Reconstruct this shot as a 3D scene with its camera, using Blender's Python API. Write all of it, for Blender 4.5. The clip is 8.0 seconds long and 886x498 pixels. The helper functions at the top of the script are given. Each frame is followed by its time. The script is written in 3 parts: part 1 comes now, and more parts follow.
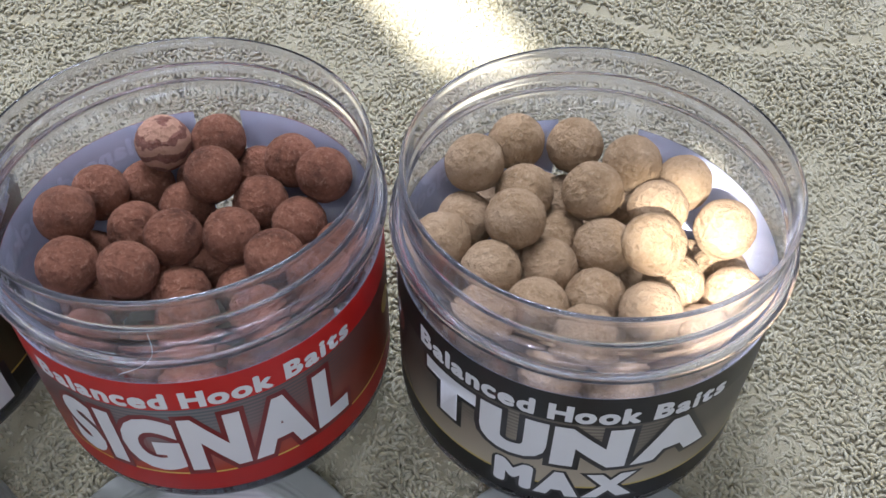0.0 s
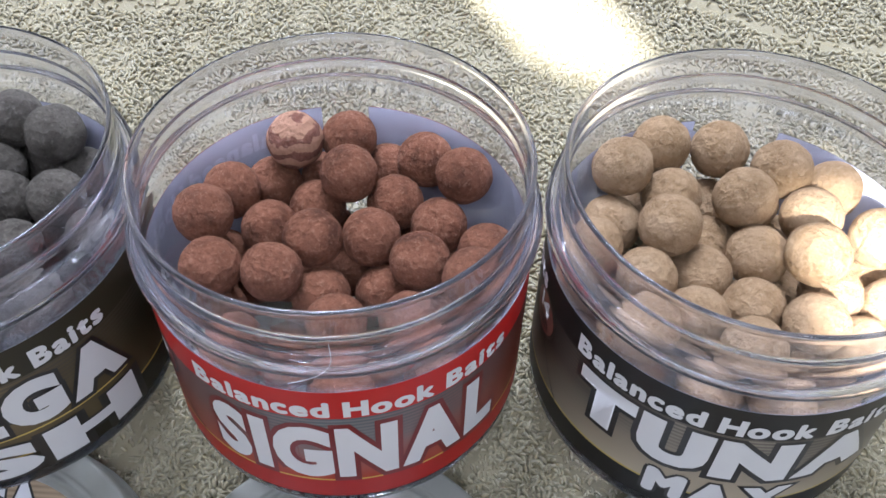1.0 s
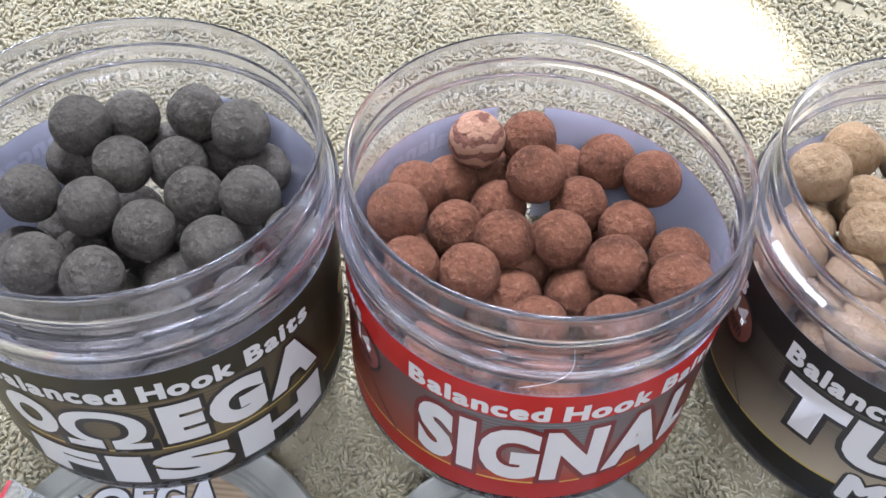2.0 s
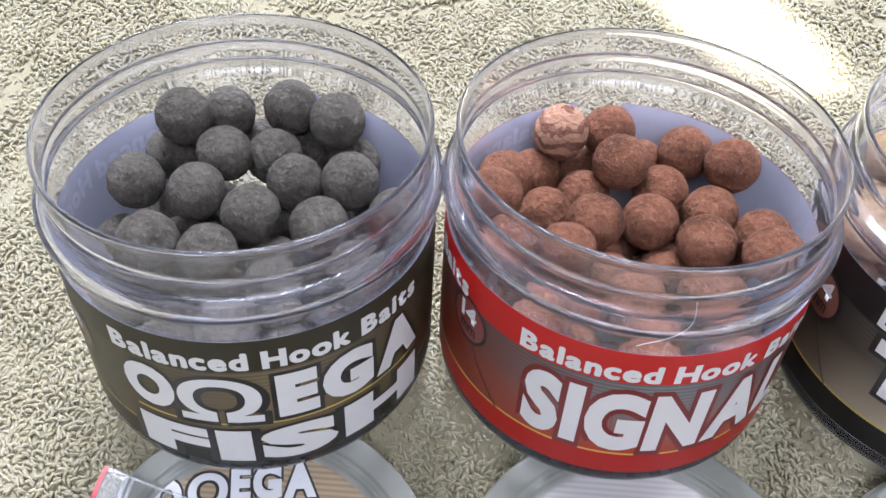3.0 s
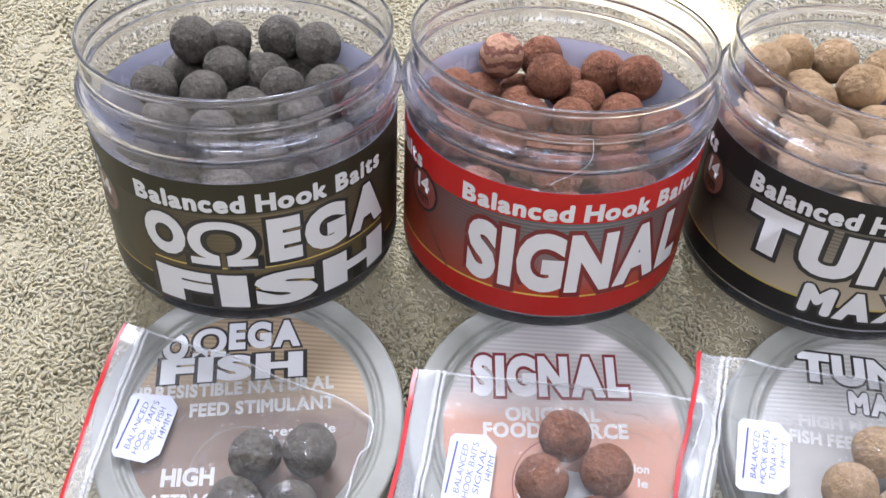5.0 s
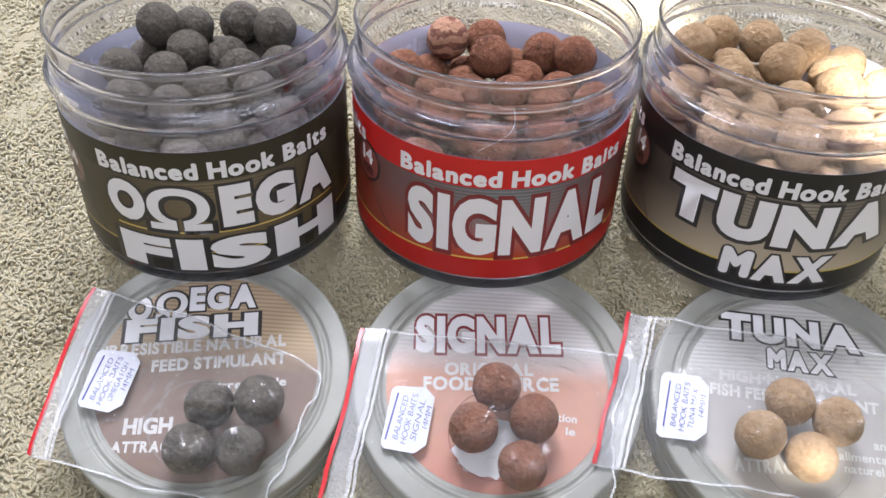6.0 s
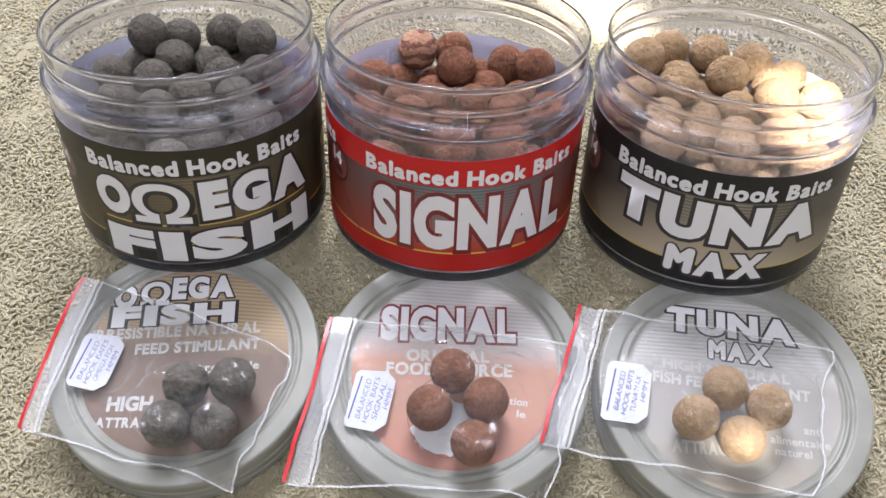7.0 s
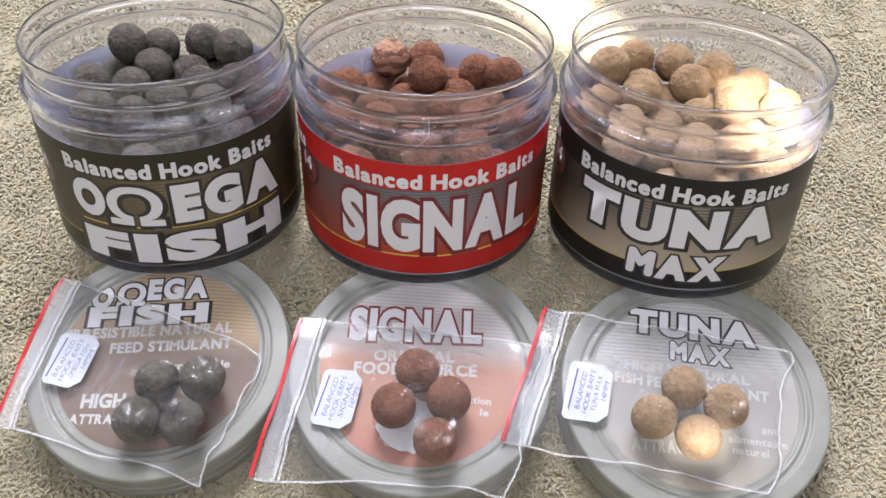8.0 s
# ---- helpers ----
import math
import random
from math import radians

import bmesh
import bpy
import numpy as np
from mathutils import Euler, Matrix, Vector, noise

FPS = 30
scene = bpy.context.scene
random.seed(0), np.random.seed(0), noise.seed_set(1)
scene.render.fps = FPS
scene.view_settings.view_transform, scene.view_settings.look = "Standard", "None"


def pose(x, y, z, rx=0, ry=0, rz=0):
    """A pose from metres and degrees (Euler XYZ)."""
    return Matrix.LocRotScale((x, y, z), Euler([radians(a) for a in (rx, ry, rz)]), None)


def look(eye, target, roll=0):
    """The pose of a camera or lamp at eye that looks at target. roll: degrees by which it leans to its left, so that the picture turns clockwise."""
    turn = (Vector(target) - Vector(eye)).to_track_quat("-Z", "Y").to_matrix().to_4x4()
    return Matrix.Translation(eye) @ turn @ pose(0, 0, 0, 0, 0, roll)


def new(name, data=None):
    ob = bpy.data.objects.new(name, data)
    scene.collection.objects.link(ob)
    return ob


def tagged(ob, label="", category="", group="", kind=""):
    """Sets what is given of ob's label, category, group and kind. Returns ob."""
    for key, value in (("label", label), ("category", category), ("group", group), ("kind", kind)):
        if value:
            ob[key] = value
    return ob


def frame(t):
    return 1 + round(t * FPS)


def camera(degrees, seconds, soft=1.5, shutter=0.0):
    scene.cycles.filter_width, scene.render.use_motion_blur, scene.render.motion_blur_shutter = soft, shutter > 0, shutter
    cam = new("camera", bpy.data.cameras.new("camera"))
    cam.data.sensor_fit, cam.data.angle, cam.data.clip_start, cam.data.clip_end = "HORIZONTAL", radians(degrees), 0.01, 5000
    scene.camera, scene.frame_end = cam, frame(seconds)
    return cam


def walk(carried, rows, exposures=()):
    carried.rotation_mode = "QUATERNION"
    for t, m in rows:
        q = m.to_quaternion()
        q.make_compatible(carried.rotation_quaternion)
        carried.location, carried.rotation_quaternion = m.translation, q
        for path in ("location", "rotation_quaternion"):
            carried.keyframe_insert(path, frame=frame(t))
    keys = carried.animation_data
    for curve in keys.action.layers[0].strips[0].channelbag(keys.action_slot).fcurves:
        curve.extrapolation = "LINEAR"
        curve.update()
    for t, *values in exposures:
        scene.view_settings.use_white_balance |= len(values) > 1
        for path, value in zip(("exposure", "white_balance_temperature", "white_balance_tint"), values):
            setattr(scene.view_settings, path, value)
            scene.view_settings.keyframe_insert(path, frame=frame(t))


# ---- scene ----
cam = camera(52.63, 8.0, soft=1.5)
PATH = [
    (0.0, pose(0.0644, -0.1398, 0.1958, 42.96, -0.44, 3.50)),
    (0.5, pose(0.0498, -0.1343, 0.1945, 42.53, -0.53, 3.84)),
    (1.0, pose(0.0295, -0.1351, 0.1956, 41.75, -1.16, 3.96)),
    (1.5, pose(0.0056, -0.1363, 0.1969, 41.61, -1.59, 4.49)),
    (2.0, pose(-0.0140, -0.1361, 0.1953, 41.22, -1.66, 4.88)),
    (3.5, pose(-0.0431, -0.1755, 0.1837, 48.15, -2.55, 3.23)),
    (4.0, pose(-0.0370, -0.1918, 0.1848, 49.20, -2.48, 3.28)),
    (4.5, pose(-0.0321, -0.2078, 0.1831, 49.79, -2.43, 2.96)),
    (5.0, pose(-0.0261, -0.2258, 0.1814, 50.01, -2.26, 2.92)),
    (6.5, pose(0.0042, -0.2550, 0.1903, 50.54, -1.58, 3.65)),
    (7.0, pose(0.0107, -0.2650, 0.1941, 51.17, -1.76, 4.18)),
    (7.5, pose(0.0191, -0.2664, 0.1937, 51.53, -1.61, 4.41)),
    (8.0, pose(0.0251, -0.2718, 0.1960, 52.05, -1.52, 4.76)),
]
EXPOSURES = [(0.0, 2.29, 5850, 11), (0.5, 2.43, 5850, 11), (1.5, 2.83, 6000, 11), (2.2, 2.96, 6100, 12), (3.5, 3.04, 6100, 12), (5.0, 2.90, 6350, 13), (6.5, 2.73, 6600, 13), (8.0, 2.68, 6650, 14)]
walk(cam, PATH, EXPOSURES)

# ---------- world and light ----------
SUN = Vector((-0.12, -0.80, 0.56)).normalized()
world = bpy.data.worlds.new("world")
scene.world = world
world.use_nodes = True
wn = world.node_tree
sky = wn.nodes.new("ShaderNodeTexSky")
sky.sky_type = "NISHITA"
sky.sun_disc = False
sky.sun_elevation = math.asin(SUN.z)
sky.sun_rotation = math.atan2(SUN.x, SUN.y)
wn.nodes["Background"].inputs["Strength"].default_value = 0.1
wn.links.new(sky.outputs[0], wn.nodes["Background"].inputs["Color"])

sun = new("sun", bpy.data.lights.new("sun", "SUN"))
sun.data.energy = 5.0
sun.data.angle = radians(0.53)
sun.data.color = (1.0, 0.95, 0.86)
sun.matrix_world = look(SUN * 4, (0, 0, 0))

SCREEN_Y = -1.30


def fill_lamp(name, size, energy, eye, target):
    lamp = new(name, bpy.data.lights.new(name, "AREA"))
    lamp.data.shape = "RECTANGLE"
    lamp.data.size, lamp.data.size_y = size
    lamp.data.energy = energy
    lamp.data.color = (0.85, 0.885, 1.0)
    lamp.matrix_world = look(eye, target)


# added soft lamp, high and behind the jars, standing in for indoor daylight
TOP_LAMP = (1.0, 0.9), (-0.20, 0.92, 2.10), (0.06, 0.20, 0)
fill_lamp("roof_window_daylight", TOP_LAMP[0], 19.5, *TOP_LAMP[1:])
# added weak lamp on the camera's side, to fill the label fronts
fill_lamp("window_daylight", (1.3, 0.8), 4.8, (0.15, SCREEN_Y + 0.02, 1.35), (0.15, 0.4, 0.9))


# ---------- node helpers ----------
def mat(name, color, rough=0.5, metal=0.0, spec=0.5):
    m = bpy.data.materials.new(name)
    m.use_nodes = True
    b = m.node_tree.nodes["Principled BSDF"]
    b.inputs["Base Color"].default_value = (*color, 1)
    b.inputs["Roughness"].default_value = rough
    b.inputs["Metallic"].default_value = metal
    b.inputs["Specular IOR Level"].default_value = spec
    return m, m.node_tree, b


def node(nt, kind, **sets):
    n = nt.nodes.new(kind)
    for k, v in sets.items():
        n.inputs[k].default_value = v
    return n


def noise_node(nt, scale, detail=4.0, rough=0.6, coords=None):
    n = node(nt, "ShaderNodeTexNoise", Scale=scale, Detail=detail, Roughness=rough)
    if coords is None:
        tc = nt.nodes.new("ShaderNodeTexCoord")
        coords = tc.outputs["Object"]
    nt.links.new(coords, n.inputs["Vector"])
    return n


def ramp(nt, fac, stops):
    r = nt.nodes.new("ShaderNodeValToRGB")
    els = r.color_ramp.elements
    while len(els) < len(stops):
        els.new(0.5)
    for e, (p, c) in zip(els, stops):
        e.position = p
        e.color = (*c, 1)
    nt.links.new(fac, r.inputs["Fac"])
    return r


def mixc(nt, fac, a, b, blend="MIX"):
    m = nt.nodes.new("ShaderNodeMix")
    m.data_type = "RGBA"
    m.blend_type = blend
    for sock, val in ((m.inputs["Factor"], fac), (m.inputs["A"], a), (m.inputs["B"], b)):
        if isinstance(val, (int, float)):
            sock.default_value = val
        elif isinstance(val, tuple):
            sock.default_value = (*val, 1)
        else:
            nt.links.new(val, sock)
    return m.outputs["Result"]


def maths(nt, op, a, b=0.0):
    m = nt.nodes.new("ShaderNodeMath")
    m.operation = op
    for sock, val in ((m.inputs[0], a), (m.inputs[1], b)):
        if isinstance(val, (int, float)):
            sock.default_value = val
        else:
            nt.links.new(val, sock)
    return m.outputs[0]


def bump(nt, bsdf, height, strength, dist):
    b = node(nt, "ShaderNodeBump", Strength=strength, Distance=dist)
    nt.links.new(height, b.inputs["Height"])
    nt.links.new(b.outputs["Normal"], bsdf.inputs["Normal"])


# ---------- materials ----------
def carpet_material():
    m, nt, b = mat("rug_pile", (0.4, 0.37, 0.28), 0.95, 0, 0.1)
    tc = nt.nodes.new("ShaderNodeTexCoord")
    geo = nt.nodes.new("ShaderNodeNewGeometry")
    fine = noise_node(nt, 1400, 3, 0.6, tc.outputs["Object"])
    mid = noise_node(nt, 120, 3, 0.6, tc.outputs["Object"])
    big = noise_node(nt, 14, 3, 0.5, tc.outputs["Object"])
    a = ramp(nt, geo.outputs["Random Per Island"], [(0.0, (0.325, 0.288, 0.195)), (0.5, (0.365, 0.327, 0.228)), (1.0, (0.405, 0.367, 0.262))])
    c = mixc(nt, maths(nt, "MULTIPLY", mid.outputs["Fac"], 0.5), a.outputs["Color"], (0.365, 0.327, 0.230))
    d = mixc(nt, maths(nt, "MULTIPLY", big.outputs["Fac"], 0.4), c, (0.345, 0.316, 0.215))
    nt.links.new(d, b.inputs["Base Color"])
    b.inputs["Subsurface Weight"].default_value = 0.5
    b.inputs["Subsurface Radius"].default_value = (1.0, 0.9, 0.7)
    b.inputs["Subsurface Scale"].default_value = 0.0016
    bump(nt, b, fine.outputs["Fac"], 0.5, 0.0005)
    return m


def bait_material(name, dark, mid, light, speck):
    m, nt, b = mat(name, mid, 0.82, 0, 0.25)
    info = nt.nodes.new("ShaderNodeObjectInfo")
    tc = nt.nodes.new("ShaderNodeTexCoord")
    add = nt.nodes.new("ShaderNodeVectorMath")
    add.operation = "ADD"
    mul = nt.nodes.new("ShaderNodeVectorMath")
    mul.operation = "SCALE"
    nt.links.new(info.outputs["Location"], mul.inputs[0])
    mul.inputs["Scale"].default_value = 3.0
    nt.links.new(tc.outputs["Object"], add.inputs[0])
    nt.links.new(mul.outputs[0], add.inputs[1])
    co = add.outputs[0]
    patch = noise_node(nt, 160, 3, 0.6, co)
    grain = noise_node(nt, 950, 5, 0.72, co)
    pit = node(nt, "ShaderNodeTexVoronoi", Scale=480.0)
    nt.links.new(co, pit.inputs["Vector"])
    base = ramp(nt, patch.outputs["Fac"], [(0.3, dark), (0.5, mid), (0.72, light)])
    vary = mixc(nt, maths(nt, "MULTIPLY", info.outputs["Random"], 0.35), base.outputs["Color"], light)
    sp = ramp(nt, grain.outputs["Fac"], [(0.55, (0, 0, 0)), (0.64, (1, 1, 1))])
    c = mixc(nt, maths(nt, "MULTIPLY", sp.outputs["Color"], 0.42), vary, speck)
    dk = ramp(nt, grain.outputs["Fac"], [(0.36, (1, 1, 1)), (0.45, (0, 0, 0))])
    c = mixc(nt, maths(nt, "MULTIPLY", dk.outputs["Color"], 0.5), c, dark)
    nt.links.new(c, b.inputs["Base Color"])
    h = maths(nt, "ADD", grain.outputs["Fac"], maths(nt, "MULTIPLY", pit.outputs["Distance"], 0.6))
    bump(nt, b, h, 1.0, 0.0019)
    return m


def clear_plastic(name, tint, rough=0.03, ior=1.5):
    m, nt, b = mat(name, tint, rough)
    b.inputs["Transmission Weight"].default_value = 1.0
    b.inputs["IOR"].default_value = ior
    n = noise_node(nt, 70, 2, 0.5)
    bump(nt, b, n.outputs["Fac"], 0.04, 0.002)
    # soft reflections of bright surroundings, put in as a thin milky diffuse haze
    haze = nt.nodes.new("ShaderNodeBsdfDiffuse")
    haze.inputs["Color"].default_value = (0.80, 0.80, 0.88, 1)
    glare_mask = noise_node(nt, 45, 4, 0.65)
    mx = nt.nodes.new("ShaderNodeMixShader")
    nt.links.new(ramp(nt, glare_mask.outputs["Fac"], [(0.35, (0.005, 0.005, 0.005)), (0.75, (0.030, 0.030, 0.030))]).outputs["Color"], mx.inputs[0])
    nt.links.new(b.outputs[0], mx.inputs[1])
    nt.links.new(haze.outputs[0], mx.inputs[2])
    nt.links.new(mx.outputs[0], nt.nodes["Material Output"].inputs[0])
    return m


def frosted_plastic():
    m, nt, b = mat("frosted_plastic", (0.38, 0.39, 0.365), 0.45, 0, 0.4)
    n = noise_node(nt, 60, 4, 0.6)
    r = ramp(nt, n.outputs["Fac"], [(0.3, (0.31, 0.315, 0.275)), (0.7, (0.40, 0.405, 0.36))])
    nt.links.new(r.outputs["Color"], b.inputs["Base Color"])
    b.inputs["Subsurface Weight"].default_value = 0.35
    b.inputs["Subsurface Radius"].default_value = (0.006, 0.006, 0.006)
    b.inputs["Transmission Weight"].default_value = 0.38
    bump(nt, b, n.outputs["Fac"], 0.12, 0.001)
    return m


def film_material(name, cloud):
    m = bpy.data.materials.new(name)
    m.use_nodes = True
    nt = m.node_tree
    nt.nodes.remove(nt.nodes["Principled BSDF"])
    tr = nt.nodes.new("ShaderNodeBsdfTransparent")
    tr.inputs["Color"].default_value = (0.995, 0.996, 0.997, 1)
    gl = node(nt, "ShaderNodeBsdfGlossy", Roughness=0.07)
    haze = nt.nodes.new("ShaderNodeBsdfDiffuse")
    haze.inputs["Color"].default_value = (0.85, 0.86, 0.87, 1)
    fr = node(nt, "ShaderNodeLayerWeight", Blend=0.5)
    n = noise_node(nt, 55, 2, 0.5)
    bp = node(nt, "ShaderNodeBump", Strength=0.10, Distance=0.002)
    nt.links.new(n.outputs["Fac"], bp.inputs["Height"])
    nt.links.new(bp.outputs["Normal"], gl.inputs["Normal"])
    nt.links.new(bp.outputs["Normal"], fr.inputs["Normal"])
    mh = nt.nodes.new("ShaderNodeMixShader")
    mh.inputs[0].default_value = cloud
    nt.links.new(tr.outputs[0], mh.inputs[1])
    nt.links.new(haze.outputs[0], mh.inputs[2])
    mx = nt.nodes.new("ShaderNodeMixShader")
    nt.links.new(maths(nt, "ADD", maths(nt, "MULTIPLY", maths(nt, "POWER", fr.outputs["Facing"], 2.4), 0.45), 0.010), mx.inputs[0])
    nt.links.new(mh.outputs[0], mx.inputs[1])
    nt.links.new(gl.outputs[0], mx.inputs[2])
    nt.links.new(mx.outputs[0], nt.nodes["Material Output"].inputs[0])
    return m


def print_material(name, color, rough=0.35):
    m, nt, b = mat(name, color, rough)
    n = noise_node(nt, 300, 2, 0.5)
    c = mixc(nt, maths(nt, "MULTIPLY", n.outputs["Fac"], 0.12), color, tuple(0.75 * x for x in color))
    nt.links.new(c, b.inputs["Base Color"])
    return m


def label_material(name, bands, glow, edge, stripe, low, facing):
    """A wrapped label: bands by height, a pale glow in the middle of the picture field, fine stripes and tinted sides."""
    m, nt, b = mat(name, (0.2, 0.2, 0.2), 0.38, 0, 0.25)
    tc = nt.nodes.new("ShaderNodeTexCoord")
    sep = nt.nodes.new("ShaderNodeSeparateXYZ")
    nt.links.new(tc.outputs["Object"], sep.inputs[0])
    h = maths(nt, "DIVIDE", sep.outputs["Z"], 0.05)
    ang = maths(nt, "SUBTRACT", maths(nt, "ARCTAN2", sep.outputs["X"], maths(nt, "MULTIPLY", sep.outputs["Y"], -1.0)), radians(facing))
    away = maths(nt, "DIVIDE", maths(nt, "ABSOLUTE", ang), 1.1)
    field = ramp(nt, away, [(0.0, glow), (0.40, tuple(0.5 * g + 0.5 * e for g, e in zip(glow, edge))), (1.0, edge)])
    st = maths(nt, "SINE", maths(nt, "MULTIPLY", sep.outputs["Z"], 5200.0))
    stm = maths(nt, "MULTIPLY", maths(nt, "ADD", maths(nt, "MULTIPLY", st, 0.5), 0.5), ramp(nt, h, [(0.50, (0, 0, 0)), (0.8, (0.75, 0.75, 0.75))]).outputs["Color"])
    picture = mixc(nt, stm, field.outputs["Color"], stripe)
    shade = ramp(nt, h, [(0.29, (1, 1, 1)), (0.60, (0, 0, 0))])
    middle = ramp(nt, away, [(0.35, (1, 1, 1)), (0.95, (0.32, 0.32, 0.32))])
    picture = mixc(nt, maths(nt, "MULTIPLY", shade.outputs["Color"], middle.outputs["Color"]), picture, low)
    band = ramp(nt, h, [(0.0, bands[0]), (0.262, bands[0]), (0.266, bands[1]), (0.275, bands[1]), (0.279, (0, 0, 0)), (0.78, (0, 0, 0)), (0.785, bands[2])])
    band.color_ramp.interpolation = "CONSTANT"
    inside = ramp(nt, h, [(0.0, (0, 0, 0)), (0.279, (1, 1, 1)), (0.785, (0, 0, 0))])
    inside.color_ramp.interpolation = "CONSTANT"
    c = mixc(nt, inside.outputs["Color"], band.outputs["Color"], picture)
    nt.links.new(c, b.inputs["Base Color"])
    return m


def lid_label_material(name, top, stripe, low, low_edge):
    m, nt, b = mat(name, top, 0.5, 0, 0.2)
    tc = nt.nodes.new("ShaderNodeTexCoord")
    sep = nt.nodes.new("ShaderNodeSeparateXYZ")
    nt.links.new(tc.outputs["Object"], sep.inputs[0])
    v = maths(nt, "ADD", maths(nt, "DIVIDE", sep.outputs["Y"], 0.066), 0.5)
    n = noise_node(nt, 40, 3, 0.5, tc.outputs["Object"])
    g = ramp(nt, v, [(0.0, low_edge), (0.3, low), (0.52, low), (0.68, top), (1.0, top)])
    st = maths(nt, "ADD", maths(nt, "MULTIPLY", maths(nt, "SINE", maths(nt, "MULTIPLY", sep.outputs["Y"], 4600.0)), 0.5), 0.5)
    k = maths(nt, "MULTIPLY", st, ramp(nt, v, [(0.55, (0, 0, 0)), (0.7, (0.8, 0.8, 0.8))]).outputs["Color"])
    c = mixc(nt, k, g.outputs["Color"], stripe)
    c = mixc(nt, maths(nt, "MULTIPLY", n.outputs["Fac"], 0.25), c, low_edge)
    nt.links.new(c, b.inputs["Base Color"])
    return m


def wall_material(name, color):
    m, nt, b = mat(name, color, 0.9, 0, 0.2)
    n = noise_node(nt, 6, 5, 0.6)
    c = mixc(nt, maths(nt, "MULTIPLY", n.outputs["Fac"], 0.2), color, tuple(0.8 * x for x in color))
    nt.links.new(c, b.inputs["Base Color"])
    return m


M_RUG = carpet_material()
M_JAR = clear_plastic("jar_plastic", (0.915, 0.92, 1.0), 0.02, 1.45)
M_FROST = frosted_plastic()
M_FILM = film_material("bag_film", 0.030)
M_TRACK = film_material("zip_film", 0.28)
M_HEADER = film_material("header_film", 0.15)
M_ZIP = print_material("zip_red", (0.48, 0.012, 0.018))
M_WHITE = print_material("print_white", (0.67, 0.67, 0.68), 0.5)
M_GREY = print_material("print_grey", (0.48, 0.47, 0.45), 0.5)
M_BLACK = print_material("print_black", (0.015, 0.014, 0.013))
M_MAROON = print_material("print_maroon", (0.16, 0.01, 0.01))
M_FAINT = print_material("print_faint", (0.20, 0.19, 0.18))
M_GOLD = print_material("print_gold", (0.55, 0.40, 0.10))
M_PAPER = print_material("note_paper", (0.50, 0.52, 0.57), 0.8)
M_INK = print_material("ink_blue", (0.05, 0.055, 0.24), 0.5)
M_BACK = print_material("label_back", (0.50, 0.50, 0.545), 0.5)
M_WALL = wall_material("wall_paint", (0.32, 0.32, 0.315))
M_CEILING = wall_material("ceiling_paint", (0.66, 0.66, 0.655))
M_SCREEN = wall_material("screen_cloth", (0.40, 0.39, 0.37))
M_BAIT = {
    "brown": bait_material("bait_red_brown", (0.100, 0.036, 0.018), (0.220, 0.086, 0.046), (0.29, 0.122, 0.070), (0.44, 0.24, 0.155)),
    "grey": bait_material("bait_dark_grey", (0.042, 0.036, 0.029), (0.105, 0.091, 0.075), (0.155, 0.137, 0.112), (0.25, 0.23, 0.195)),
    "tan": bait_material("bait_tan", (0.30, 0.185, 0.092), (0.42, 0.275, 0.15), (0.49, 0.335, 0.20), (0.58, 0.43, 0.28)),
}


# ---------- mesh helpers ----------
def mesh_ob(name, bm, material, parent=None, smooth=True):
    me = bpy.data.meshes.new(name)
    bm.to_mesh(me)
    bm.free()
    if smooth:
        for p in me.polygons:
            p.use_smooth = True
    me.materials.append(material)
    ob = new(name, me)
    if parent is not None:
        ob.parent = parent
    return ob


def part(name, bm, material, parent, label="", smooth=True):
    ob = mesh_ob(name, bm, material, parent, smooth)
    return tagged(ob, label) if label else ob


def lathe(profile, seg=128, closed=True):
    bm = bmesh.new()
    rings = []
    for k in range(seg):
        a = 2 * math.pi * k / seg
        rings.append([bm.verts.new((r * math.cos(a), r * math.sin(a), z)) for r, z in profile])
    n = len(profile)
    for k in range(seg):
        p, q = rings[k], rings[(k + 1) % seg]
        for i in range(n if closed else n - 1):
            j = (i + 1) % n
            bm.faces.new((p[i], q[i], q[j], p[j]))
    bmesh.ops.remove_doubles(bm, verts=bm.verts, dist=1e-6)
    bmesh.ops.dissolve_degenerate(bm, edges=bm.edges, dist=1e-7)
    bmesh.ops.recalc_face_normals(bm, faces=bm.faces)
    return bm


def rounded(points, r, steps=4):
    """A closed outline with each corner rounded by up to r."""
    out = []
    n = len(points)
    for i in range(n):
        p0, p, p1 = (Vector((*points[(i + d) % n], 0)) for d in (-1, 0, 1))
        a, b = p0 - p, p1 - p
        k = min(r, 0.45 * a.length, 0.45 * b.length)
        s, e = p + a.normalized() * k, p + b.normalized() * k
        for j in range(steps + 1):
            t = j / steps
            q = s * (1 - t) ** 2 + p * 2 * t * (1 - t) + e * t * t
            out.append((max(q.x, 0.0), q.y))
        # two more points keep the long flat runs flat under smooth shading
        far = p + b * (1 - min(r, 0.45 * b.length) / b.length)
        if (far - e).length > 0.0012:
            d = (far - e).normalized() * 0.0003
            out += [(max((e + d).x, 0.0), (e + d).y), (max((far - d).x, 0.0), (far - d).y)]
    return out


GLYPHS = {}


